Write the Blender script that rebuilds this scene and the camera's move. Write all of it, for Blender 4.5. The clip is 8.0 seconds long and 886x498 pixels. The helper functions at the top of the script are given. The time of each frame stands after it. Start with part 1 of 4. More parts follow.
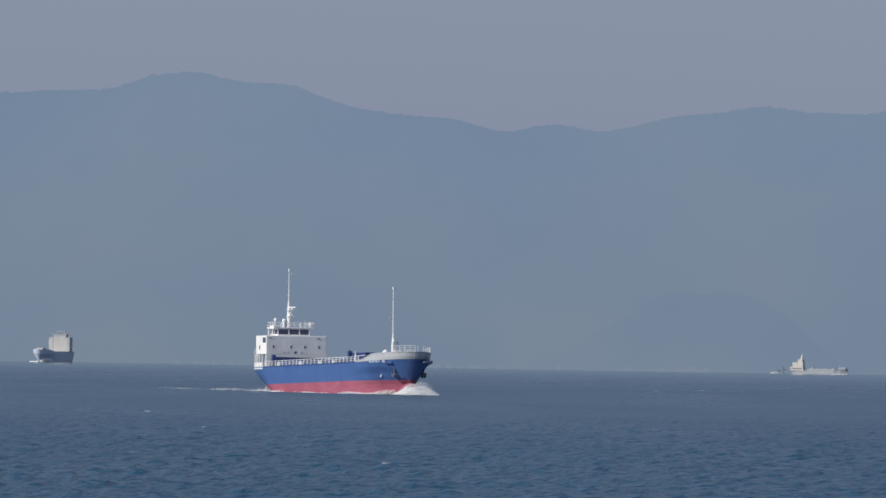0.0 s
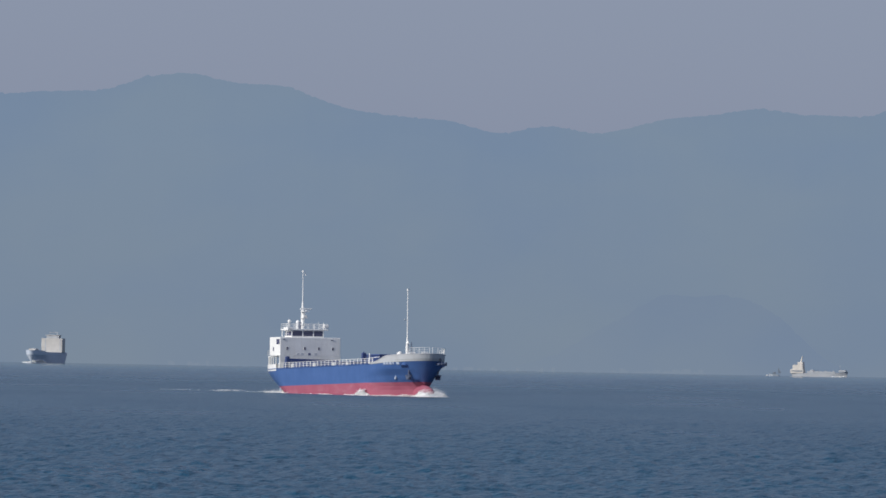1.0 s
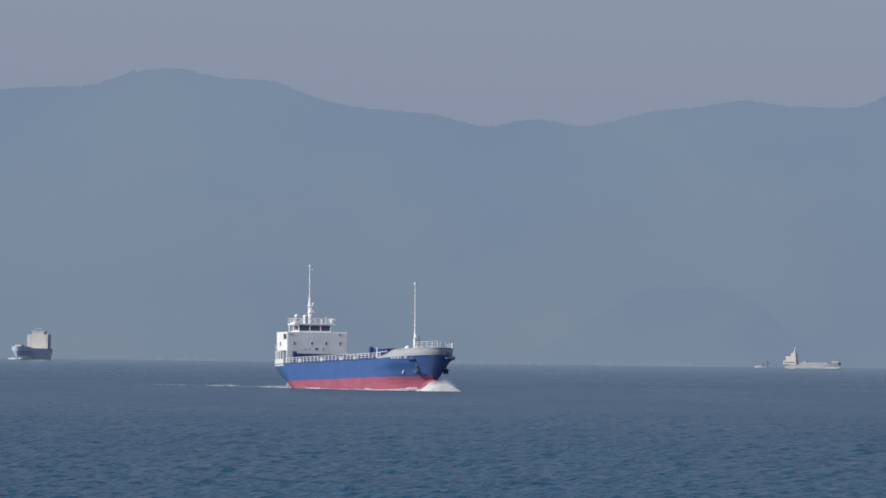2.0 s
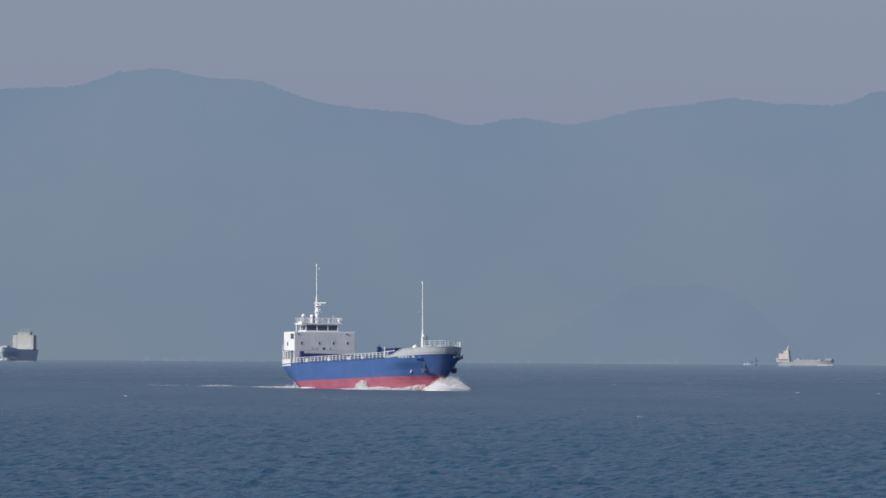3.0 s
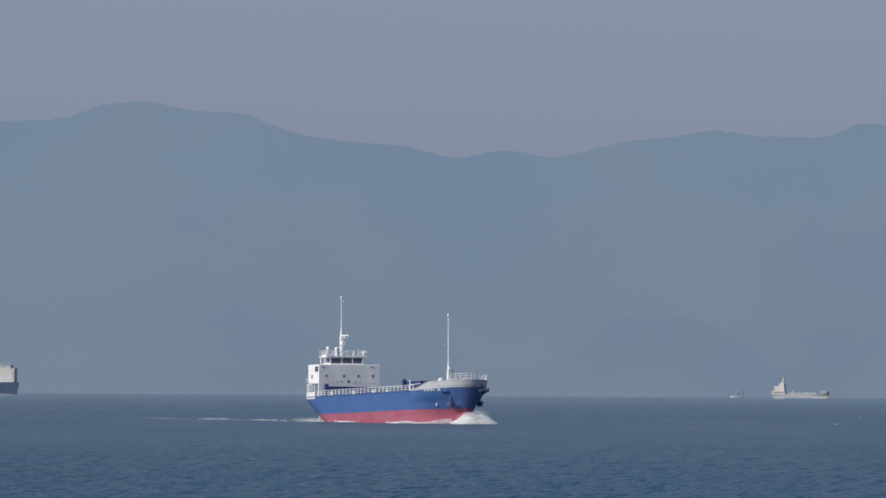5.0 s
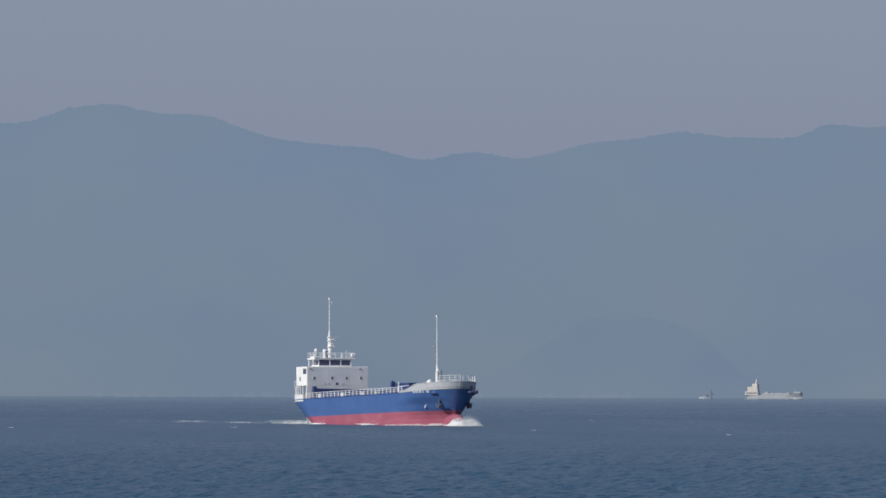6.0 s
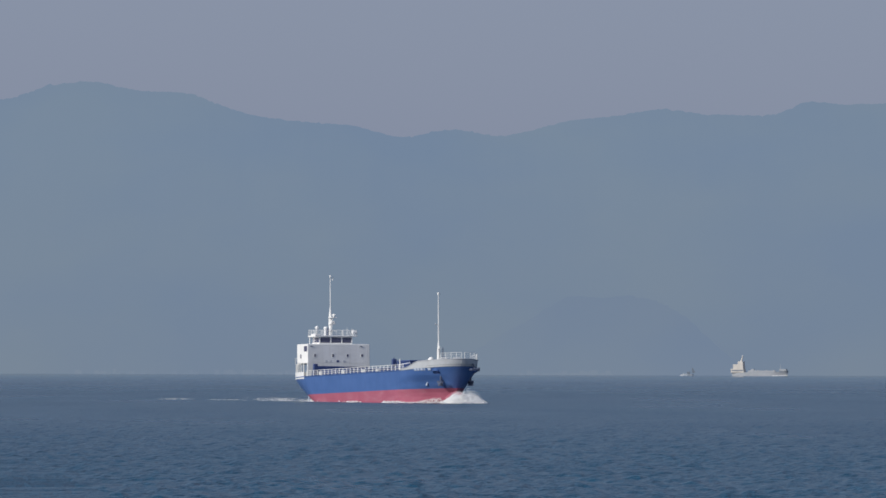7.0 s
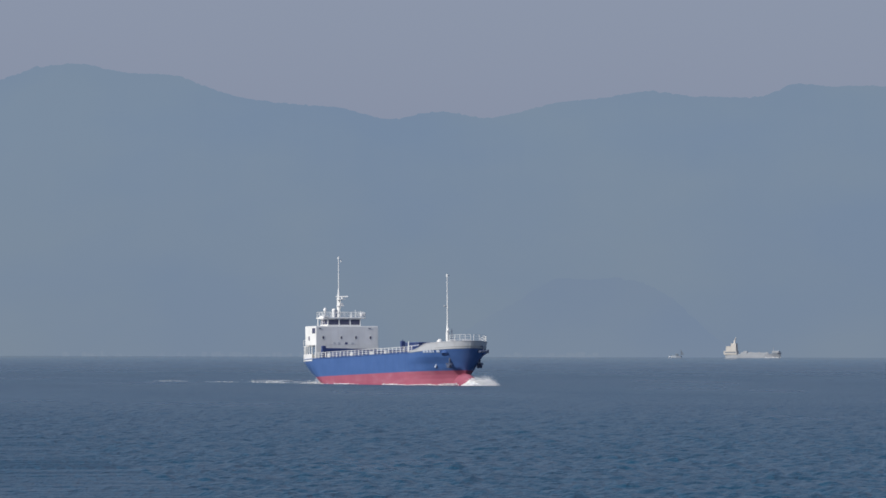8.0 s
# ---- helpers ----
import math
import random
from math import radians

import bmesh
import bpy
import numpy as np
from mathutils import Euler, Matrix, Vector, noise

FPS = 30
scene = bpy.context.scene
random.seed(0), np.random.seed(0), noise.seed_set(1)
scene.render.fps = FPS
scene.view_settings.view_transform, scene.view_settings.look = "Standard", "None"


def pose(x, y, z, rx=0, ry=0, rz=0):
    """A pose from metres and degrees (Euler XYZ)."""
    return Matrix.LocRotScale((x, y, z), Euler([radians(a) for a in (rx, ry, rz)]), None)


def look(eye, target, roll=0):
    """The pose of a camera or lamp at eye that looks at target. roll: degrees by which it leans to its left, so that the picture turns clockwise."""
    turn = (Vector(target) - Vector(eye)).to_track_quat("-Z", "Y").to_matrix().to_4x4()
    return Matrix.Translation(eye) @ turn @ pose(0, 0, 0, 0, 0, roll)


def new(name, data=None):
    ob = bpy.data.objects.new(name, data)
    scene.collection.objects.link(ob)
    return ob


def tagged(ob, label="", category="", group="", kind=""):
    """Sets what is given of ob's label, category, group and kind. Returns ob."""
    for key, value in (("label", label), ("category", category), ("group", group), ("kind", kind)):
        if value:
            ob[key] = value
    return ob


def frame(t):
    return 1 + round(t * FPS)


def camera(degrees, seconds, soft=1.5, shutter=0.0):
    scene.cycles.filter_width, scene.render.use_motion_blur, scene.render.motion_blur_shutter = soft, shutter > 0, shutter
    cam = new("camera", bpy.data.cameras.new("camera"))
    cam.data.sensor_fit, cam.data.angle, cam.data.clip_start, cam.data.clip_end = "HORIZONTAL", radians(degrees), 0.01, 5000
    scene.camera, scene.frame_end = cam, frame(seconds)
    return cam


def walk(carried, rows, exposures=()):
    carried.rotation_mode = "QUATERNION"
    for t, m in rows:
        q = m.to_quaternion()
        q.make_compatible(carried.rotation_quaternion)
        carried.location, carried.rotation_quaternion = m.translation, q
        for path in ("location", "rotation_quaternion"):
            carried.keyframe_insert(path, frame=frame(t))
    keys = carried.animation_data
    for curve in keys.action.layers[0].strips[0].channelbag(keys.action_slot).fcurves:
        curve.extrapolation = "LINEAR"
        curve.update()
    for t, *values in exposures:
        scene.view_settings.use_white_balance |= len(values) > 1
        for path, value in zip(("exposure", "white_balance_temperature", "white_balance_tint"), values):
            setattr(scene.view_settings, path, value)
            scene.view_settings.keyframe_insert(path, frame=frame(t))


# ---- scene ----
# ---------------------------------------------------------------- camera
EYE_HEIGHT = 6.77
DRIFT = -1.823          # the boat that carries the camera slides slowly to the left


def aim(t, yaw, pitch, roll):
    y, p = radians(yaw), radians(pitch)
    eye = Vector((DRIFT * t, 0.0, EYE_HEIGHT))
    way = Vector((math.sin(y) * math.cos(p), math.cos(y) * math.cos(p), math.sin(p)))
    return look(eye, eye + way * 1000.0, roll)


cam = camera(7.87, 8.0, soft=1.6)
walk(cam, [
    (0.0, aim(0.0, -0.0065, 0.9732, 0.904)), (0.1, aim(0.1, 0.0663, 0.9372, 0.928)), (0.2, aim(0.2, 0.1140, 0.8810, 0.953)),
    (0.3, aim(0.3, 0.1340, 0.8551, 0.977)), (0.4, aim(0.4, 0.1541, 0.8793, 1.002)), (0.5, aim(0.5, 0.1540, 0.8810, 1.026)),
    (0.6, aim(0.6, 0.1638, 0.8955, 1.024)), (0.7, aim(0.7, 0.1486, 0.9226, 1.022)), (0.8, aim(0.8, 0.1358, 0.9577, 1.020)),
    (0.9, aim(0.9, 0.1130, 0.9768, 1.018)), (1.0, aim(1.0, 0.0650, 0.9888, 1.016)), (1.1, aim(1.1, 0.0360, 0.9834, 0.977)),
    (1.2, aim(1.2, 0.0170, 0.9780, 0.937)), (1.3, aim(1.3, 0.0332, 0.9375, 0.898)), (1.4, aim(1.4, 0.0344, 0.9472, 0.858)),
    (1.5, aim(1.5, 0.0305, 0.9669, 0.819)), (1.6, aim(1.6, 0.0743, 0.9604, 0.789)), (1.7, aim(1.7, 0.1180, 0.9540, 0.760)),
    (2.8, aim(2.8, 0.2474, 0.8915, 0.432)), (2.9, aim(2.9, 0.2479, 0.9053, 0.408)), (3.0, aim(3.0, 0.3451, 0.9255, 0.384)),
    (3.1, aim(3.1, 0.3845, 0.9273, 0.383)), (3.2, aim(3.2, 0.4368, 0.9807, 0.382)), (3.3, aim(3.3, 0.4633, 1.0341, 0.381)),
    (3.4, aim(3.4, 0.4769, 1.0682, 0.380)), (3.5, aim(3.5, 0.4519, 1.1796, 0.379)), (3.6, aim(3.6, 0.4259, 1.2626, 0.375)),
    (3.7, aim(3.7, 0.3613, 1.2875, 0.371)), (3.8, aim(3.8, 0.3224, 1.2416, 0.366)), (3.9, aim(3.9, 0.3350, 1.2151, 0.362)),
    (4.0, aim(4.0, 0.3155, 1.2658, 0.358)), (4.1, aim(4.1, 0.3144, 1.2533, 0.356)), (4.2, aim(4.2, 0.3390, 1.2150, 0.355)),
    (5.3, aim(5.3, 0.6590, 1.2200, 0.338)), (5.4, aim(5.4, 0.7096, 1.2329, 0.335)), (5.5, aim(5.5, 0.7280, 1.2265, 0.331)),
    (5.6, aim(5.6, 0.7616, 1.2267, 0.298)), (5.7, aim(5.7, 0.7758, 1.2462, 0.264)), (5.8, aim(5.8, 0.7836, 1.2400, 0.231)),
    (5.9, aim(5.9, 0.8301, 1.2402, 0.197)), (6.0, aim(6.0, 0.8443, 1.2339, 0.164)), (6.1, aim(6.1, 0.8912, 1.2475, 0.160)),
    (6.2, aim(6.2, 0.9381, 1.2161, 0.156)), (6.3, aim(6.3, 1.0043, 1.1975, 0.151)), (6.4, aim(6.4, 1.0512, 1.1918, 0.147)),
    (6.5, aim(6.5, 1.0852, 1.1732, 0.143)), (6.6, aim(6.6, 1.0809, 1.1273, 0.144)), (6.7, aim(6.7, 1.0767, 1.1200, 0.145)),
    (6.8, aim(6.8, 1.0531, 1.1063, 0.146)), (6.9, aim(6.9, 1.0360, 1.0668, 0.147)), (7.0, aim(7.0, 1.0446, 1.0337, 0.148)),
    (7.1, aim(7.1, 1.0446, 1.0292, 0.148)), (7.2, aim(7.2, 1.0961, 0.9989, 0.149)), (7.3, aim(7.3, 1.1541, 1.0201, 0.149)),
    (7.4, aim(7.4, 1.1670, 0.9833, 0.150)), (7.5, aim(7.5, 1.1541, 0.9788, 0.150)), (7.6, aim(7.6, 1.1621, 0.9591, 0.146)),
    (7.7, aim(7.7, 1.1314, 0.8814, 0.141)), (7.8, aim(7.8, 1.1909, 0.8682, 0.137)), (7.9, aim(7.9, 1.1859, 0.8678, 0.132)),
    (8.0, aim(8.0, 1.1810, 0.8739, 0.128))],
    exposures=[(0.0, 0.0), (1.0, 0.05), (1.7, 0.05), (3.0, 0.02), (4.0, -0.03), (6.5, -0.03), (7.2, 0.0), (8.0, 0.05)])

# ---------------------------------------------------------------- light
SUN_WAY = Vector((-0.80, -0.52, 0.47)).normalized()
world = bpy.data.worlds.new("hazy_sky")
scene.world = world
world.use_nodes = True
wn = world.node_tree
sky = wn.nodes.new("ShaderNodeTexSky")
sky.sky_type = "NISHITA"
sky.sun_disc = False
sky.sun_elevation = math.asin(SUN_WAY.z)
sky.sun_rotation = math.atan2(SUN_WAY.x, SUN_WAY.y)
sky.air_density, sky.dust_density, sky.ozone_density = 1.0, 3.0, 2.0
veil = wn.nodes.new("ShaderNodeMix")
veil.data_type = "RGBA"
veil.inputs[0].default_value = 0.7
veil.inputs[7].default_value = (3.55, 4.15, 5.9, 1)
wn.links.new(sky.outputs[0], veil.inputs[6])
wn.links.new(veil.outputs[2], wn.nodes["Background"].inputs[0])
wn.nodes["Background"].inputs[1].default_value = 0.08

sun = new("sun", bpy.data.lights.new("sun", "SUN"))
sun.data.energy, sun.data.angle, sun.data.color = 3.35, radians(0.6), (1.0, 0.965, 0.91)
sun.matrix_world = look(SUN_WAY * 500, (0, 0, 0))


# ---------------------------------------------------------------- materials
def nodes_of(name):
    m = bpy.data.materials.new(name)
    m.use_nodes = True
    return m, m.node_tree, m.node_tree.nodes["Principled BSDF"]


def noise_at(nt, scale, detail=4.0, stretch=None):
    co = nt.nodes.new("ShaderNodeTexCoord")
    n = nt.nodes.new("ShaderNodeTexNoise")
    n.inputs["Scale"].default_value, n.inputs["Detail"].default_value = scale, detail
    if stretch:
        mp = nt.nodes.new("ShaderNodeMapping")
        mp.inputs["Scale"].default_value = stretch
        nt.links.new(co.outputs["Object"], mp.inputs[0])
        nt.links.new(mp.outputs[0], n.inputs["Vector"])
    else:
        nt.links.new(co.outputs["Object"], n.inputs["Vector"])
    return n


def mix_colour(nt, fac, a, b):
    m = nt.nodes.new("ShaderNodeMix")
    m.data_type = "RGBA"
    for sock, v in ((m.inputs[6], a), (m.inputs[7], b)):
        if isinstance(v, tuple):
            sock.default_value = (*v, 1)
        else:
            nt.links.new(v, sock)
    if isinstance(fac, float):
        m.inputs[0].default_value = fac
    else:
        nt.links.new(fac, m.inputs[0])
    return m.outputs[2]


def ramp(nt, src, lo, hi):
    r = nt.nodes.new("ShaderNodeMapRange")
    r.inputs[1].default_value, r.inputs[2].default_value = lo, hi
    nt.links.new(src, r.inputs[0])
    return r.outputs[0]


def paint(name, colour, stain, rough=0.45, wear=0.35, metal=0.0, run=(1.6, 1.6, 0.18)):
    """Weathered ship's paint: cloudy fading, run-down stains and a slightly dented plate."""
    m, nt, p = nodes_of(name)
    fade = noise_at(nt, 0.35, 3.0)
    runs = noise_at(nt, 1.0, 5.0, run)
    soft = tuple(min(1.0, c * 1.12 + 0.01) for c in colour)
    a = mix_colour(nt, ramp(nt, fade.outputs["Fac"], 0.35, 0.7), colour, soft)
    f = nt.nodes.new("ShaderNodeMath")
    f.operation = "MULTIPLY"
    nt.links.new(ramp(nt, runs.outputs["Fac"], 0.52, 0.8), f.inputs[0])
    f.inputs[1].default_value = wear
    nt.links.new(mix_colour(nt, f.outputs[0], a, stain), p.inputs["Base Color"])
    p.inputs["Roughness"].default_value, p.inputs["Metallic"].default_value = rough, metal
    bump = nt.nodes.new("ShaderNodeBump")
    bump.inputs["Strength"].default_value, bump.inputs["Distance"].default_value = 0.25, 0.03
    dents = noise_at(nt, 1.3, 2.0)
    nt.links.new(dents.outputs["Fac"], bump.inputs["Height"])
    nt.links.new(bump.outputs[0], p.inputs["Normal"])
    return m


HULL_BLUE = paint("hull_blue_paint", (0.046, 0.108, 0.285), (0.05, 0.09, 0.20), 0.5)
HULL_RED = paint("antifouling_red_paint", (0.31, 0.080, 0.128), (0.40, 0.185, 0.235), 0.6, 0.7, 0.0, (0.22, 0.22, 0.9))
WHITE = paint("white_ship_paint", (0.76, 0.765, 0.76), (0.56, 0.53, 0.48), 0.45, 0.25)
GREY = paint("bulwark_grey_paint", (0.41, 0.43, 0.46), (0.31, 0.31, 0.32), 0.55, 0.35)
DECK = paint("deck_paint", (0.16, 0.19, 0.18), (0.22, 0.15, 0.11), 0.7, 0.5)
NAVY = paint("hatch_navy_paint", (0.030, 0.058, 0.18), (0.05, 0.06, 0.12), 0.55, 0.4)
BLACK = paint("anchor_black_paint", (0.06, 0.08, 0.14), (0.085, 0.08, 0.09), 0.6, 0.5)
MARK = paint("lettering_white_paint", (0.38, 0.44, 0.55), (0.28, 0.35, 0.47), 0.5, 0.3)
FAINT = paint("faded_sign_grey", (0.55, 0.57, 0.60), (0.5, 0.5, 0.5), 0.6, 0.3)
# distant vessels: the haze before them is put into these base colours
FAR_HULL = paint("far_hazed_hull_paint", (0.46, 0.52, 0.61), (0.42, 0.47, 0.55), 0.7, 0.4)
FAR_CREAM = paint("far_hazed_cream_paint", (0.41, 0.40, 0.385), (0.38, 0.39, 0.40), 0.7, 0.3)
FAR_PALE = paint("far_hazed_grey_paint", (0.27, 0.31, 0.36), (0.29, 0.32, 0.35), 0.7, 0.4)
FAR_WHITE = paint("far_hazed_white_paint", (0.55, 0.52, 0.48), (0.5, 0.48, 0.46), 0.7, 0.3)
FAR_SIDE = paint("far_hazed_light_grey_paint", (0.33, 0.35, 0.38), (0.36, 0.37, 0.38), 0.7, 0.3)
FAR_DARK = paint("far_hazed_dark_paint", (0.15, 0.185, 0.23), (0.17, 0.20, 0.24), 0.7, 0.3)

GLASS, gt, gp = nodes_of("wheelhouse_glass")
gp.inputs["Base Color"].default_value = (0.075, 0.08, 0.14, 1)
gp.inputs["Roughness"].default_value = 0.08
gp.inputs["Specular IOR Level"].default_value = 0.6

FOAM, ft, fp = nodes_of("sea_foam")
fn = noise_at(ft, 2.2, 6.0)
ft.links.new(mix_colour(ft, ramp(ft, fn.outputs["Fac"], 0.35, 0.6), (0.90, 0.92, 0.93), (0.97, 0.97, 0.97)), fp.inputs["Base Color"])
fp.inputs["Roughness"].default_value = 0.85
fp.inputs["Subsurface Weight"].default_value = 0.5
fp.inputs["Subsurface Radius"].default_value = (0.4, 0.4, 0.45)
fp.inputs["Subsurface Scale"].default_value = 0.5

THIN, tt_, tp = nodes_of("thin_foam")
tn = noise_at(tt_, 1.2, 6.0)
tt_.links.new(mix_colour(tt_, ramp(tt_, tn.outputs["Fac"], 0.35, 0.65), (0.30, 0.38, 0.45), (0.66, 0.71, 0.75)), tp.inputs["Base Color"])
tp.inputs["Roughness"].default_value = 0.8

WATER, at_, ap = nodes_of("sea_water")
wind = noise_at(at_, 0.012, 3.0, (1.0, 0.25, 1.0))
at_.links.new(mix_colour(at_, ramp(at_, wind.outputs["Fac"], 0.3, 0.7), (0.005, 0.054, 0.106), (0.006, 0.064, 0.120)), ap.inputs["Base Color"])
ap.inputs["IOR"].default_value = 1.333
gust = noise_at(at_, 1.0, 3.0, (0.03, 0.006, 1.0))
calm = at_.nodes.new("ShaderNodeMapRange")
for k, v in enumerate((0.3, 0.7, 0.265, 0.315)):
    calm.inputs[1 + k].default_value = v
at_.links.new(gust.outputs["Fac"], calm.inputs[0])
where = at_.nodes.new("ShaderNodeTexCoord")
apart = at_.nodes.new("ShaderNodeSeparateXYZ")
at_.links.new(where.outputs["Object"], apart.inputs[0])
haze_gloss = at_.nodes.new("ShaderNodeMapRange")           # glossier with distance, so the far sea pales as haze would make it
for k, v in enumerate((1500.0, 4000.0, 1.0, 0.34)):
    haze_gloss.inputs[1 + k].default_value = v
at_.links.new(apart.outputs["Y"], haze_gloss.inputs[0])
ease = at_.nodes.new("ShaderNodeMath")
ease.operation = "MULTIPLY"
at_.links.new(calm.outputs[0], ease.inputs[0])
at_.links.new(haze_gloss.outputs[0], ease.inputs[1])
at_.links.new(ease.outputs[0], ap.inputs["Roughness"])
wb = at_.nodes.new("ShaderNodeBump")
wb.inputs["Strength"].default_value, wb.inputs["Distance"].default_value = 1.0, 0.5
still = at_.nodes.new("ShaderNodeMapRange")         # ripples fade with distance to soften the horizon in place of haze
still.interpolation_type = "SMOOTHSTEP"
for k, v in enumerate((2500.0, 4050.0, 1.0, 0.0)):
    still.inputs[1 + k].default_value = v
at_.links.new(apart.outputs["Y"], still.inputs[0])
at_.links.new(still.outputs[0], wb.inputs["Strength"])
rip = noise_at(at_, 1.0, 5.0, (1.2, 0.75, 1.0))
at_.links.new(rip.outputs["Fac"], wb.inputs["Height"])
at_.links.new(wb.outputs[0], ap.inputs["Normal"])


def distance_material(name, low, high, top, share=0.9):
    """Land seen through miles of haze: the airlight is painted in as a glow graded by height, a trace of the wooded
    slope shows in it.
    """
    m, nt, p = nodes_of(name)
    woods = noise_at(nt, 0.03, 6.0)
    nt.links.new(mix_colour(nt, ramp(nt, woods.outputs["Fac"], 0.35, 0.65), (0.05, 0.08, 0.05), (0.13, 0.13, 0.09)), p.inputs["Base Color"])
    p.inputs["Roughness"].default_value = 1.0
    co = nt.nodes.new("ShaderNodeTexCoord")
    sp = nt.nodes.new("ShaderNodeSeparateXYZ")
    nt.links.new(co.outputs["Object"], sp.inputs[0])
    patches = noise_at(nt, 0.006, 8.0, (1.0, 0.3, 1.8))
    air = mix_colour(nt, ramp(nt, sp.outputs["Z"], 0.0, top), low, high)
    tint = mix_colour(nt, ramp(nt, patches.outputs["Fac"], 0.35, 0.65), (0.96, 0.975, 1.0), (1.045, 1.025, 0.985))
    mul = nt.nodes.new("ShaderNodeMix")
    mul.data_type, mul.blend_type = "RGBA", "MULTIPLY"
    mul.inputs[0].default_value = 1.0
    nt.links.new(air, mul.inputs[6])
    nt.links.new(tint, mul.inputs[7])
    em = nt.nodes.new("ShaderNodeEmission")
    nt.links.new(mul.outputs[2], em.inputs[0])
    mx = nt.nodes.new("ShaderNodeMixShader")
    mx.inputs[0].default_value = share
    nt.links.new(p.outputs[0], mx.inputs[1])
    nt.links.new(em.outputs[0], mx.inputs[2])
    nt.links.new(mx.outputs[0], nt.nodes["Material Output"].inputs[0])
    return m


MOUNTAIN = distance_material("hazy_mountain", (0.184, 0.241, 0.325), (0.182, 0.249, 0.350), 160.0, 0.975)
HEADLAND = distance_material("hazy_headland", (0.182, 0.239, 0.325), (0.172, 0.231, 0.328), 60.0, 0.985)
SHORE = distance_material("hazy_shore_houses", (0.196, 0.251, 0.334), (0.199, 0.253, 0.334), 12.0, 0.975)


# ---------------------------------------------------------------- mesh helpers
def part(name, bm, material, parent=None, label="", offset=(0, 0, 0), smooth=False):
    """Links a bmesh as one mesh object, under a thing or under a part."""
    if any(offset):
        bmesh.ops.translate(bm, vec=offset, verts=bm.verts)
    bmesh.ops.recalc_face_normals(bm, faces=bm.faces)
    me = bpy.data.meshes.new(name)
    bm.to_mesh(me)
    bm.free()
    me.materials.append(material)
    if smooth:
        me.polygons.foreach_set("use_smooth", [True] * len(me.polygons))
    ob = new(name, me)
    ob.parent = parent
    if label:
        ob["label"] = label
    return ob


def box(bm, x0, x1, y0, y1, z0, z1, bevel=0.0):
    r = bmesh.ops.create_cube(bm, size=1.0, matrix=Matrix.LocRotScale(((x0 + x1) / 2, (y0 + y1) / 2, (z0 + z1) / 2), None, (x1 - x0, y1 - y0, z1 - z0)))
    if bevel:
        edges = {e for v in r["verts"] for e in v.link_edges}
        bmesh.ops.bevel(bm, geom=list(edges), offset=bevel, segments=1, affect="EDGES", profile=0.5)
    return bm


def rod(bm, a, b, r0, r1=None, n=8):
    a, b = Vector(a), Vector(b)
    d = b - a
    m = Matrix.Translation((a + b) / 2) @ d.to_track_quat("Z", "Y").to_matrix().to_4x4()
    bmesh.ops.create_cone(bm, cap_ends=True, segments=n, radius1=r0, radius2=r0 if r1 is None else r1, depth=d.length, matrix=m)
    return bm


def ball(bm, c, r, squash=1.0):
    bmesh.ops.create_uvsphere(bm, u_segments=12, v_segments=8, radius=r, matrix=Matrix.LocRotScale(c, None, (1, 1, squash)))
    return bm


def lumps(name, spots, material, parent=None, label=""):
    """Many small ragged clots in one mesh; spots: x, y, z, radius, stretch along x, squash in z."""
    verts, faces = [], []
    rng = random.Random(len(spots) * 7 + 3)
    for x, y, z, r, sx, sz in spots:
        b = len(verts)
        for d in ((1, 0, 0), (0, 1, 0), (-1, 0, 0), (0, -1, 0), (0, 0, 1), (0, 0, -1)):
            k = r * rng.uniform(0.6, 1.3)
            verts.append((x + d[0] * k * sx + rng.uniform(-.2, .2) * r, y + d[1] * k + rng.uniform(-.2, .2) * r, z + d[2] * k * sz))
        for i in range(4):
            faces.append((b + i, b + (i + 1) % 4, b + 4))
            faces.append((b + (i + 1) % 4, b + i, b + 5))
    me = bpy.data.meshes.new(name)
    me.from_pydata(verts, [], faces)
    me.materials.append(material)
    me.polygons.foreach_set("use_smooth", [True] * len(faces))
    ob = new(name, me)
    ob.parent = parent
    if label:
        ob["label"] = label
    return ob


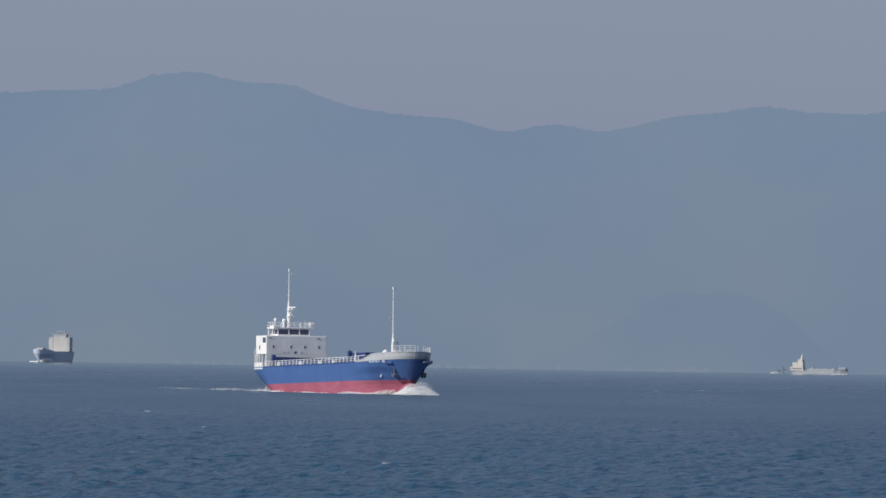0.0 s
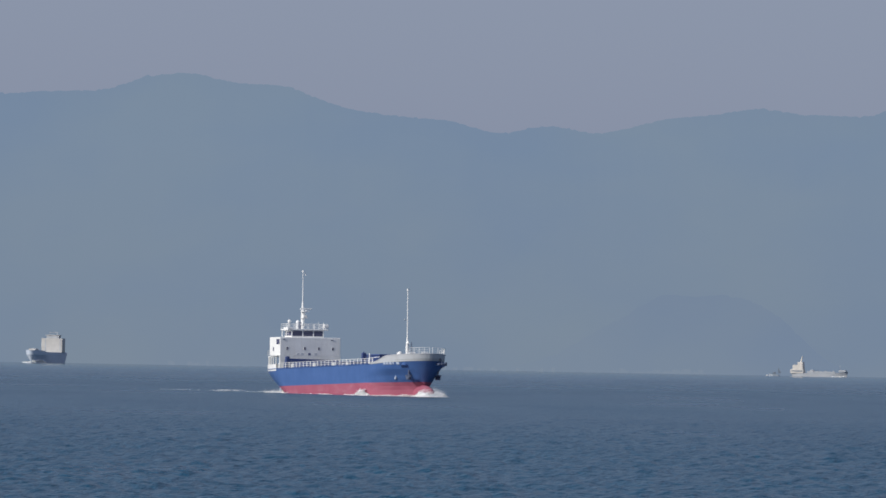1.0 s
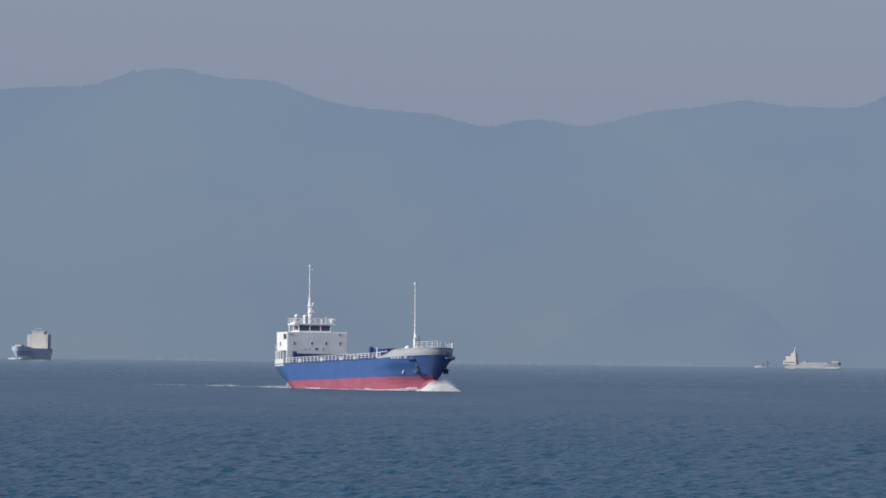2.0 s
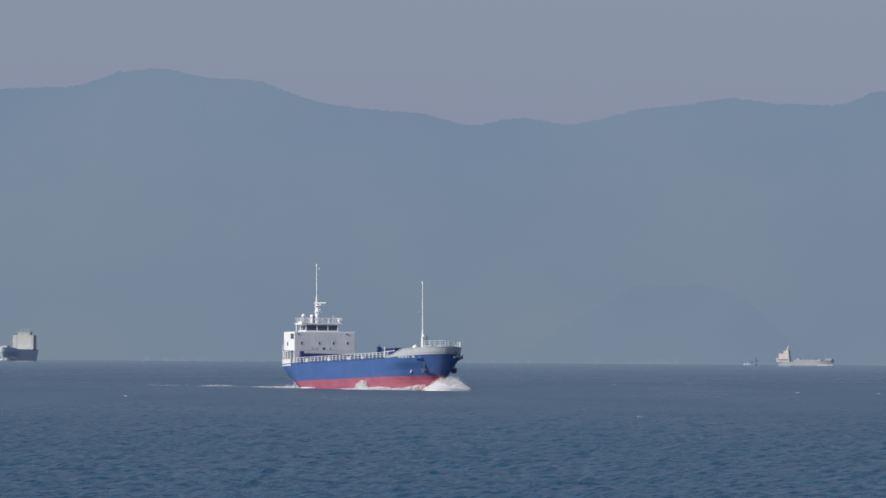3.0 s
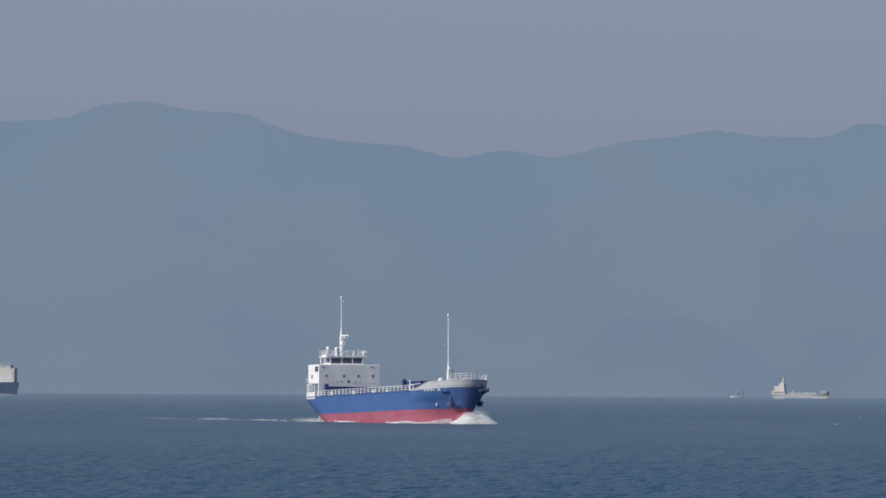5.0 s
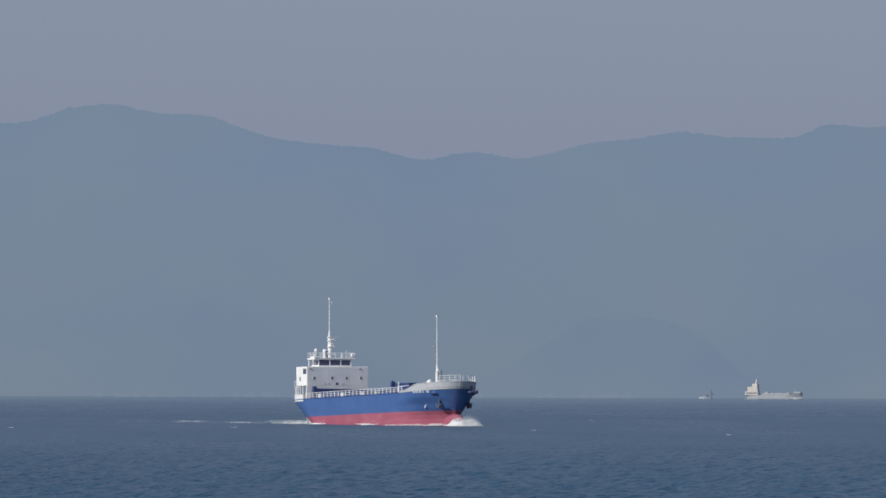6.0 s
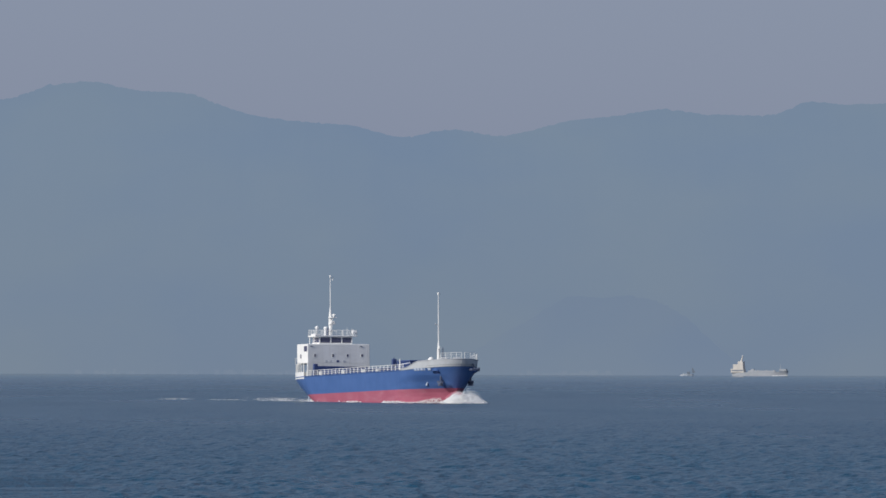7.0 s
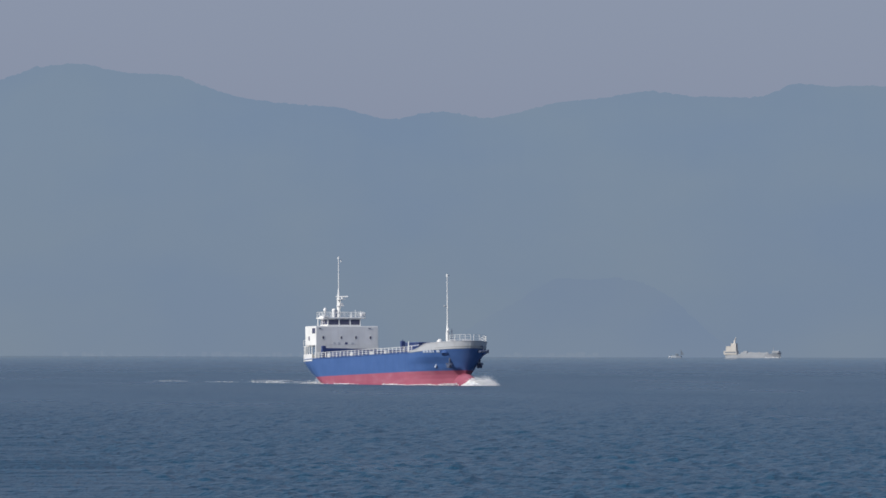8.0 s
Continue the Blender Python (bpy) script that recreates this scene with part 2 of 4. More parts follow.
# ---------------------------------------------------------------- sea
def sea_sheet():
    """One round sheet of wind waves out to the horizon, finer in the sector that the camera looks into."""
    dense = np.radians(np.arange(-4.8, 6.0001, 0.025))
    rest = np.radians(np.linspace(6.0, 355.2, 120)[1:-1])
    ang = np.concatenate([dense, rest])
    radii = [0.0, 30, 60, 90, 120, 150, 180, 200, 215]
    r = 228.0
    while r < 4925:
        radii.append(r)
        r *= 1.0 + 0.0012 * max(1.0, r / 500.0) ** 0.9
    rad = np.array(radii)
    A, Rr = np.meshgrid(ang, rad)
    X, Y = Rr * np.sin(A), Rr * np.cos(A)
    Z = np.zeros_like(X)
    rng = np.random.RandomState(5)
    step = Rr * 0.0012 * np.maximum(1.0, Rr / 500.0) ** 0.9 + 0.02
    for k in range(60):
        length = 0.45 * (4.6 / 0.45) ** (k / 59.0)
        th = radians(225) + rng.normal(0, 0.9)
        kx, ky = 2 * np.pi / length * np.cos(th), 2 * np.pi / length * np.sin(th)
        amp = 0.0092 * length ** 0.6
        fade = np.clip((length / step - 1.6) / 1.6, 0, 1)
        ph = kx * X + ky * Y + rng.uniform(0, 6.28)
        s = np.sin(ph)
        Z += amp * fade * (s + 0.35 * s * s - 0.17)
    Z *= np.clip((3900 - Rr) / 1500, 0, 1) ** 1.5
    n, m = X.shape
    co = np.stack([X, Y, Z], -1).reshape(-1, 3)
    i, j = np.meshgrid(np.arange(n - 1), np.arange(m), indexing="ij")
    j2 = (j + 1) % m
    quads = np.stack([i * m + j, i * m + j2, (i + 1) * m + j2, (i + 1) * m + j], -1).reshape(-1, 4)
    me = bpy.data.meshes.new("water")
    me.vertices.add(len(co))
    me.vertices.foreach_set("co", co.ravel())
    me.loops.add(quads.size)
    me.loops.foreach_set("vertex_index", quads.ravel().astype(np.int32))
    me.polygons.add(len(quads))
    me.polygons.foreach_set("loop_start", np.arange(0, quads.size, 4, dtype=np.int32))
    me.polygons.foreach_set("use_smooth", np.ones(len(quads), dtype=bool))
    me.update(calc_edges=True)
    me.materials.append(WATER)
    return tagged(new("water", me), "dark blue choppy open sea with short wind waves", "sea", kind="structure")


water = sea_sheet()


# ---------------------------------------------------------------- far land
PEAKS = [(-437.8, 22.6, 144.4), (-270.9, 21.1, 114.0), (-255.4, 4.9, 41.3), (-219.5, 4.2, 17.5), (-181.9, 32.0, 44.2),
         (-116.0, 27.8, 39.1), (-49.6, 17.3, 51.7), (10.0, 9.3, 31.0), (76.8, 10.0, 30.3), (180.3, 18.7, 62.5), (235.7, 15.1, 33.1),
         (283.8, 12.0, 32.1), (338.6, 6.7, 18.2), (354.5, 10.7, 55.6), (443.5, 28.8, 131.2), (-720, 30, 150), (800, 34, 190)]


def land(name, material, label, xs, y0, depth, crest, rough):
    nv = 26
    bm = bmesh.new()
    grid = []
    for x in xs:
        row = []
        top = crest(x)
        for v in range(nv + 1):
            u = v / nv
            h = math.sin(min(u / 0.7, 1.0) * math.pi / 2) if u <= 0.7 else math.cos((u - 0.7) / 0.3 * math.pi / 2)
            y = y0 + depth * u
            w = noise.fractal(Vector((x * 0.02, y * 0.02, 3.1)), 1.0, 2.0, 5) * rough * (1 - abs(u - 0.35) / 0.65) * (u > 0)
            w += noise.noise(Vector((x * 0.11, 7.0, 0))) * 1.2 * h + noise.noise(Vector((x * 0.37, 2.0, 0))) * 1.3 * h
            trees = noise.noise(Vector((x * 0.16, y * 0.03, 4.0))) * 1.0 + noise.noise(Vector((x * 0.41, y * 0.05, 9.0))) * 1.1
            trees *= 0.95 + 0.8 * noise.noise(Vector((x * 0.02, 1.0, 2.0)))
            row.append(bm.verts.new((x, y, -1.0 + top * h + (w if u < 0.6 else w * 0.2) + trees * h)))
        grid.append(row)
    for a, b in zip(grid, grid[1:]):
        for v in range(nv):
            bm.faces.new((a[v], b[v], b[v + 1], a[v + 1]))
    return tagged(part(name, bm, material, smooth=True), label, "mountain", kind="structure")


def main_crest(x):
    return 167.8 + sum(h * math.exp(-((x - c) / w) ** 2) for c, h, w in PEAKS)


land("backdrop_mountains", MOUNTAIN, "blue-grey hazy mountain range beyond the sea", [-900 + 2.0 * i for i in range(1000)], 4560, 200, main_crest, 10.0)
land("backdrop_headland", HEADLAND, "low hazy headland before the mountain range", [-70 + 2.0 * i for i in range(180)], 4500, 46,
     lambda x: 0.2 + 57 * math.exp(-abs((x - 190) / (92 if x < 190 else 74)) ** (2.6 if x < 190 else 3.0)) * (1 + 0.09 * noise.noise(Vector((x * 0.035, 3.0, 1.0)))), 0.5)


def shore_town():
    r = random.Random(4)
    bm = bmesh.new()
    for cx, spread, n in ((150, 26, 46), (-60, 40, 40), (-150, 20, 16), (20, 30, 14)):
        for _ in range(n):
            x, w, h = cx + r.gauss(0, spread), r.uniform(1.5, 4.5), r.uniform(0.3, 1.0)
            y, z = 4480 + r.uniform(0, 16), r.random() ** 2 * 7.0
            box(bm, x, x + w, y, y + 3.0, -1.0, z * 0.4 + h)
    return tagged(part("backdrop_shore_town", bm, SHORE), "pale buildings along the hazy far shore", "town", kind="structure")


shore_town()


# ---------------------------------------------------------------- hull form
def ease_in(a):
    a = min(max(a, 0.0), 1.0)
    return a * a * (3 - 2 * a)


class Hull:
    """Half-breadths of a ship; x forward from the stern, z up from the waterline."""

    def __init__(self, length, beam, rake=4.6, counter=5.5, low=-2.5, full=0.72):
        self.length, self.half, self.rake, self.counter, self.low, self.full = length, beam / 2, rake, counter, low, full

    def ends(self, z):
        k = min(max((z + 0.5) / 7.0, 0.0), 1.0)
        s = min(max((4.9 - z) / 4.9, 0.0), 1.3)
        return 0.02 * self.length + self.counter * s ** 1.3, self.length - self.rake * (1 - k ** 0.9)

    def half_at(self, x, z):
        a, b = self.ends(z)
        s = min(max((x - a) / (b - a), 0.0), 1.0)
        k = min(max(z / 6.5, 0.0), 1.0)
        y = self.half
        round_nose, flare = ease_in((z - 0.8) / 2.4), ease_in((z - 2.9) / 2.9)
        if s < 0.14:
            low = 0.62 + 0.13 * k
            y *= low + (1 - low) * math.sin(s / 0.14 * math.pi / 2)
        if s > self.full:
            u = (s - self.full) / (1 - self.full)
            y *= max(1 - u ** (1.15 + 1.35 * flare), 0.0) ** (0.85 - 0.33 * round_nose)
        return y


def hull_band(hull, levels, n=60, cap_low=False, cap_top=False):
    """A closed shell between heights; each level is a number or a function of the fraction along the ship."""
    bm = bmesh.new()
    rings = []
    for lev in levels:
        ring = []
        for side in (-1, 1):
            pts = []
            for i in range(n + 1):
                f = 1 - (1 - i / n) ** 1.9
                z = lev(f) if callable(lev) else lev
                a, b = hull.ends(z)
                x = a + (b - a) * f
                pts.append(bm.verts.new((x, side * hull.half_at(x, z), z)))
            ring.append(pts)
        rings.append(ring)
    for lo, hi in zip(rings, rings[1:]):
        for k in (0, 1):
            for i in range(n):
                bm.faces.new((lo[k][i], lo[k][i + 1], hi[k][i + 1], hi[k][i]))
        bm.faces.new((lo[0][0], hi[0][0], hi[1][0], lo[1][0]))
    for want, ring in ((cap_low, rings[0]), (cap_top, rings[-1])):
        if want:
            for i in range(n):
                bm.faces.new((ring[0][i], ring[0][i + 1], ring[1][i + 1], ring[1][i]))
    bmesh.ops.remove_doubles(bm, verts=bm.verts, dist=0.002)
    return bm


# ---------------------------------------------------------------- the cargo ship
MID = (-37.0, 0.0, 0.0)
SHIP = Hull(67.0, 12.4, 4.4, 8.5, -2.5, 0.785)


def deck_line(f):
    return 5.05 + 0.55 * f + 0.5 * max(f - 0.78, 0) / 0.22


def boot_line(f):
    return 1.78 + 0.42 * f


def build_cargo_ship():
    ship = tagged(new("cargo_ship"), "blue and red coastal cargo ship under way with white deckhouse aft", "ship")

    def p(name, bm, mat, parent=ship, label="", smooth=False):
        return part(name, bm, mat, parent, label, MID, smooth)

    bottom = p("hull_bottom", hull_band(SHIP, [-2.5, -1.2, 0.0, 0.8, lambda f: 1.3 + 0.2 * f, boot_line], cap_low=True), HULL_RED, ship, "red antifouling paint above the waterline")
    bm = bmesh.new()
    bmesh.ops.create_uvsphere(bm, u_segments=20, v_segments=14, radius=1.0, matrix=Matrix.LocRotScale((63.4, 0, -0.1), None, (4.5, 1.35, 1.75)))
    p("bulbous_bow", bm, HULL_RED, bottom, "red bulbous bow at the waterline", True)
    side = p("hull_side", hull_band(SHIP, [boot_line, 2.6, 3.0, 3.4, 3.8, 4.2, 4.6, deck_line]), HULL_BLUE, ship, "bright blue painted steel hull plating")
    p("main_deck", hull_band(SHIP, [lambda f: deck_line(f) - 0.10, lambda f: deck_line(f) - 0.02], cap_low=True, cap_top=True), DECK)
    # rubbing strake along the deck edge
    for sgn in (-1, 1):
        bm = bmesh.new()
        pts = []
        for i in range(49):
            f = i / 48 * 0.80
            z = deck_line(f)
            a, b = SHIP.ends(z)
            x = a + (b - a) * f
            pts.append(Vector((x, sgn * (SHIP.half_at(x, z) + 0.03), z)))
        for a, b in zip(pts, pts[1:]):
            rod(bm, a, b, 0.09, n=6)
        p("rubbing_strake", bm, HULL_BLUE, side)

    # forecastle bulwark, its after end sloping down to the main deck
    bm = bmesh.new()
    rows = []
    for i in range(41):
        f = 0.80 + 0.20 * (1 - (1 - i / 40) ** 2.1)
        z0 = deck_line(f)
        rise = 0.22 * (f > 0.803) + 0.78 * ease_in((f - 0.822) / 0.075)
        z1 = z0 + 1.22 * rise
        pair = []
        for z in (z0 - 0.03, z1):
            a, b = SHIP.ends(z)
            x = a + (b - a) * f + 0.03
            pair.append((x, SHIP.half_at(min(x, b - 0.02), z) + 0.03 if i < 40 else 0.0, z))
        rows.append(pair)
    for sgn in (-1, 1):
        outer = [[bm.verts.new((x, sgn * y, z)) for x, y, z in pair] for pair in rows]
        inner = [[bm.verts.new((x - 0.12, sgn * max(y - 0.16, 0.0), z)) for x, y, z in pair] for pair in rows]
        for a, b, c, d in zip(outer, outer[1:], inner, inner[1:]):
            bm.faces.new((a[0], b[0], b[1], a[1]))
            bm.faces.new((c[0], c[1], d[1], d[0]))
            bm.faces.new((a[1], b[1], d[1], c[1]))
    bulwark = p("forecastle_bulwark", bm, GREY, ship, "pale grey forecastle bulwark")
    for sgn in (-1, 1):
        bm = bmesh.new()
        for a, b in zip(rows, rows[1:]):
            rod(bm, (a[1][0], sgn * a[1][1], a[1][2]), (b[1][0], sgn * b[1][1], b[1][2]), 0.08, n=6)
        p("bulwark_cap", bm, GREY, bulwark)
    p("forecastle_deck", hull_band(SHIP, [lambda f: deck_line(f) + (0.25 if f > 0.86 else -0.04), lambda f: deck_line(f) + (0.30 if f > 0.86 else -0.03)], cap_top=True), DECK)

    # hatch coaming, covers, stacked covers
    bm = bmesh.new()
    box(bm, 13.2, 53.5, -4.6, 4.6, 5.0, 5.95)
    coaming = p("hatch_coaming", bm, NAVY, ship, "dark blue hatch coaming along the hold")
    for i in range(8):
        x = 13.6 + i * 4.95
        bm = box(bmesh.new(), x, x + 4.8, -4.8, 4.8, 5.97, 6.22, 0.06)
        p("hatch_cover", bm, NAVY, coaming)
    bm = bmesh.new()
    for k in range(4):
        box(bm, 43.6, 49.6, -2.6, 1.6, 6.24 + k * 0.31, 6.50 + k * 0.31, 0.05)
    stack = p("hatch_cover_stack", bm, NAVY, ship, "stack of navy hatch covers")
    bm = box(bmesh.new(), 43.0, 43.5, -3.3, -2.5, 6.24, 7.75, 0.06)
    rod(bm, (43.2, -2.9, 7.7), (43.2, -2.9, 8.0), 0.1)
    p("stack_post", bm, NAVY, stack)
    bm = bmesh.new()
    vs = [bm.verts.new(c) for c in ((12.4, -5.9, 5.1), (12.4, 5.2, 5.1), (12.4, 5.2, 6.85), (12.4, -5.6, 7.05), (13.1, -5.9, 5.1), (13.1, 5.2, 5.1), (13.1, 5.2, 6.85), (13.1, -5.6, 7.05))]
    for q in ((0, 1, 2, 3), (7, 6, 5, 4), (0, 4, 5, 1), (1, 5, 6, 2), (2, 6, 7, 3), (3, 7, 4, 0)):
        bm.faces.new([vs[i] for i in q])
    box(bm, 12.5, 13.0, -5.7, -4.9, 7.0, 7.45, 0.08)
    p("breakwater", bm, NAVY, ship, "dark blue plate before the deckhouse")

    # deckhouse
    bm = box(bmesh.new(), 6.0, 11.0, -6.1, 6.35, 7.55, 11.12, 0.08)
    box(bm, 10.7, 11.0, -6.1, 6.35, 5.1, 7.6)
    house = p("deckhouse", bm, WHITE, ship, "white two-storey deckhouse")
    # dark deck paint on this wall stands in for the gallery's shade
    p("lower_house", box(bmesh.new(), 6.5, 10.68, -3.4, 3.4, 5.1, 7.4), DECK, house, "lower deckhouse inside the gallery, its shade painted dark")
    box_front = 11.0
    for y in (-4.6, -1.0, 1.9, 4.8):
        bm = box(bmesh.new(), box_front - 0.05, box_front + 0.03, y - 0.2, y + 0.2, 8.72, 9.26, 0.05)
        win = p("window", bm, GLASS, house, "small dark square window")
        bm = bmesh.new()
        for q in ((y - 0.25, y + 0.25, 9.26, 9.31), (y - 0.25, y + 0.25, 8.67, 8.72), (y - 0.25, y - 0.2, 8.72, 9.26), (y + 0.2, y + 0.25, 8.72, 9.26)):
            box(bm, box_front - 0.03, box_front + 0.034, *q)
        p("window_frame", bm, WHITE, win)
    for y, w, mat in ((-2.4, 0.45, FAINT), (-1.55, 0.5, FAINT), (-0.05, 0.5, NAVY), (1.2, 0.5, FAINT)):
        bm = box(bmesh.new(), box_front - 0.02, box_front + 0.03, y - w / 2, y + w / 2, 7.75, 8.15, 0.05)
        p("sign_bar", bm, mat, house)
    for y in (-5.3, 4.6):
        bm = box(bmesh.new(), box_front, box_front + 0.12, y - 0.25, y + 0.25, 10.62, 10.74, 0.03)
        p("floodlight", bm, BLACK, house)
    # starboard and port side openings
    for sgn in (-1, 1):
        for x0, x1, z0, z1 in ((9.3, 10.8, 9.75, 10.75), (7.6, 8.1, 8.5, 9.25)):
            bm = box(bmesh.new(), x0, x1, sgn * 6.1 - 0.04, sgn * 6.1 + 0.04, z0, z1, 0.03)
            p("side_window", bm, GLASS, house)
        bm = box(bmesh.new(), 6.2, 7.0, sgn * 6.1 - 0.05, sgn * 6.1 + 0.05, 7.7, 9.6, 0.03)
        p("side_door", bm, WHITE, house)
        # open gallery below, carried on posts over a white bulwark
        for i in range(5):
            x = 2.2 + i * 1.7
            y = sgn * (SHIP.half_at(x, 5.2) - 0.12)
            bm = box(bmesh.new(), x - 0.11, x + 0.11, y - 0.07, y + 0.07, 5.9, 7.58)
            p("gallery_post", bm, WHITE, house)
    bm = bmesh.new()
    stations = [(x, SHIP.half_at(x, 5.2)) for x in (1.4, 2.0, 3.0, 4.0, 5.5, 7.5, 9.5)]
    for sgn in (-1, 1):
        o = [[bm.verts.new((x, sgn * (y + 0.02), z)) for z in (4.75, 6.0)] for x, y in stations]
        i_ = [[bm.verts.new((x + 0.08, sgn * (y - 0.12), z)) for z in (4.75, 6.0)] for x, y in stations]
        for a, b, c, d in zip(o, o[1:], i_, i_[1:]):
            bm.faces.new((a[0], b[0], b[1], a[1]))
            bm.faces.new((c[0], c[1], d[1], d[0]))
            bm.faces.new((a[1], b[1], d[1], c[1]))
            bm.faces.new((a[0], c[0], d[0], b[0]))
    box(bm, 1.36, 1.48, -4.5, 4.5, 4.75, 6.0)
    p("stern_bulwark", bm, WHITE, ship, "white stern bulwark")
    bm = box(bmesh.new(), 3.0, 10.6, -5.2, 5.2, 7.42, 7.54, 0.02)
    p("boat_deck", bm, WHITE, house)
    # rails of the boat deck and the house top
    rail(p, house, [(2.3, -4.9, 7.62), (5.8, -4.9, 7.62)], 1.0, 4)
    rail(p, house, [(2.3, 4.9, 7.62), (5.8, 4.9, 7.62)], 1.0, 4)
    rail(p, house, [(2.3, -4.9, 7.62), (2.3, 4.9, 7.62)], 1.0, 8)

    # wheelhouse with its window band and the compass deck above
    bm = box(bmesh.new(), 6.2, 10.0, -3.3, 3.3, 11.0, 11.36)
    box(bm, 6.2, 10.0, -3.3, 3.3, 12.36, 12.52)
    box(bm, 6.3, 9.85, -3.15, 3.15, 11.3, 12.4)
    wheel = p("wheelhouse", bm, WHITE, ship, "white wheelhouse on the deckhouse roof")
    for a, b in ((-3.12, -1.1), (-0.9, 1.1), (1.3, 3.12)):
        bm = box(bmesh.new(), 9.84, 9.93, a, b, 11.38, 12.34, 0.02)
        p("wheelhouse_window", bm, GLASS, wheel, "dark tinted wheelhouse pane")
    for sgn in (-1, 1):
        for a, b in ((6.5, 7.9), (8.1, 9.7)):
            bm = box(bmesh.new(), a, b, sgn * 3.15 - 0.05, sgn * 3.15 + 0.05, 11.45, 12.3, 0.02)
            p("side_pane", bm, GLASS, wheel)
        for x in (6.6, 8.6):
            p("wing_post", rod(bmesh.new(), (x, sgn * 3.8, 11.0), (x, sgn * 3.8, 12.5), 0.09), WHITE, wheel)
    for y in (-3.22, -1.0, 1.2, 3.22):
        p("mullion", box(bmesh.new(), 9.86, 9.99, y - 0.09, y + 0.09, 11.36, 12.36), WHITE, wheel)
    bm = box(bmesh.new(), 6.2, 10.2, -4.0, 4.2, 12.5, 12.76, 0.06)
    compass = p("compass_deck", bm, WHITE, ship)
    for a, b, n in (((6.3, -3.9), (10.1, -3.9), 4), ((6.3, 4.1), (10.1, 4.1), 4), ((10.1, -3.9), (10.1, 4.1), 7), ((6.3, -3.9), (6.3, 4.1), 7)):
        rail(p, compass, [(*a, 12.76), (*b, 12.76)], 0.95, n)
    bm = rod(bmesh.new(), (8.6, -3.2, 12.78), (8.6, -3.2, 13.9), 0.14)
    ball(bm, (8.6, -3.2, 14.15), 0.36)
    p("satellite_dome", bm, WHITE, compass, "white satellite dome on a short post")
    bm = rod(bmesh.new(), (6.9, -0.75, 12.78), (6.9, -0.75, 14.0), 0.28)
    ball(bm, (6.9, -0.75, 14.1), 0.36)
    p("exhaust_cowl", bm, WHITE, compass)
    bm = rod(bmesh.new(), (7.3, -0.5, 12.8), (7.4, -0.42, 14.1), 0.24)
    p("exhaust_pipe", bm, BLACK, compass)
    p("wing_locker", box(bmesh.new(), 8.2, 10.2, -4.25, -3.1, 12.42, 12.98, 0.06), WHITE, compass)
    for y, h in ((2.6, 1.35), (1.7, 1.0), (3.6, 1.2)):
        p("aerial", rod(bmesh.new(), (9.2, y, 12.78), (9.2, y, 12.78 + h), 0.07, 0.04, 6), WHITE, compass)
    bm = box(bmesh.new(), 9.6, 10.3, 3.2, 4.2, 12.95, 13.6, 0.12)
    p("searchlight", bm, WHITE, compass)

    # main mast
    bm = rod(bmesh.new(), (7.46, 0, 12.78), (7.46, 0, 16.6), 0.36, 0.30, 10)
    rod(bm, (7.46, 0, 16.6), (7.46, 0, 18.0), 0.28, 0.12, 10)
    rod(bm, (7.46, 0, 18.0), (7.46, 0, 23.6), 0.095, 0.065, 8)
    mast = p("main_mast", bm, WHITE, ship, "tall white signal mast above the wheelhouse")
    for z, reach in ((13.6, 1.3), (14.8, 1.4), (16.0, 1.9)):
        bm = box(bmesh.new(), 7.5, 7.5 + reach, -0.5, 0.5, z, z + 0.14, 0.03)
        rod(bm, (7.6, 0, z - 0.7), (7.5 + reach * 0.8, 0, z), 0.06)
        p("mast_platform", bm, WHITE, mast)
    bm = box(bmesh.new(), 8.0, 8.7, -0.4, 0.4, 14.94, 15.4, 0.08)
    p("radar_pedestal", bm, WHITE, mast)
    bm = rod(bmesh.new(), (7.46, 0, 23.5), (7.46, 0, 23.95), 0.16, 0.16)
    rod(bm, (7.46, 0.0, 23.2), (7.46, 0.55, 23.2), 0.04)
    rod(bm, (7.46, 0.5, 22.9), (7.46, 0.5, 23.6), 0.07)
    p("masthead_light", bm, WHITE, mast)
    scanner_bm = box(bmesh.new(), -0.13, 0.13, -1.15, 1.15, -0.10, 0.12, 0.04)
    rod(scanner_bm, (0, 0, -0.45), (0, 0, -0.1), 0.14)
    scanner = part("radar_scanner", scanner_bm, WHITE, ship, "white revolving radar scanner bar")
    scanner.location = (9.05 - 37, 0.0, 16.55)

    # fore mast on the forecastle
    fx = 56.38
    bm = rod(bmesh.new(), (fx, 0, 5.9), (fx, 0, 9.0), 0.33, 0.29, 10)
    rod(bm, (fx, 0, 9.0), (fx, 0, 10.6), 0.25, 0.13, 10)
    rod(bm, (fx, 0, 10.6), (fx, 0, 19.0), 0.12, 0.07, 8)
    fore = p("fore_mast", bm, WHITE, ship, "tall slender white foremast")
    bm = box(bmesh.new(), fx + 0.1, fx + 0.6, -0.3, 0.3, 9.2, 9.35, 0.03)
    ball(bm, (fx + 0.35, 0, 9.55), 0.2)
    p("mast_lamp", bm, WHITE, fore)
    bm = rod(bmesh.new(), (fx, 0, 13.6), (fx - 0.1, -0.55, 13.6), 0.05, n=6)
    ball(bm, (fx - 0.1, -0.55, 13.7), 0.13)
    p("side_bracket", bm, GREY, fore)
    bm = rod(bmesh.new(), (fx, 0, 18.9), (fx, 0, 19.35), 0.18, 0.18)
    rod(bm, (fx, 0, 19.3), (fx, 0.4, 19.1), 0.07)
    p("masthead_light", bm, WHITE, fore)
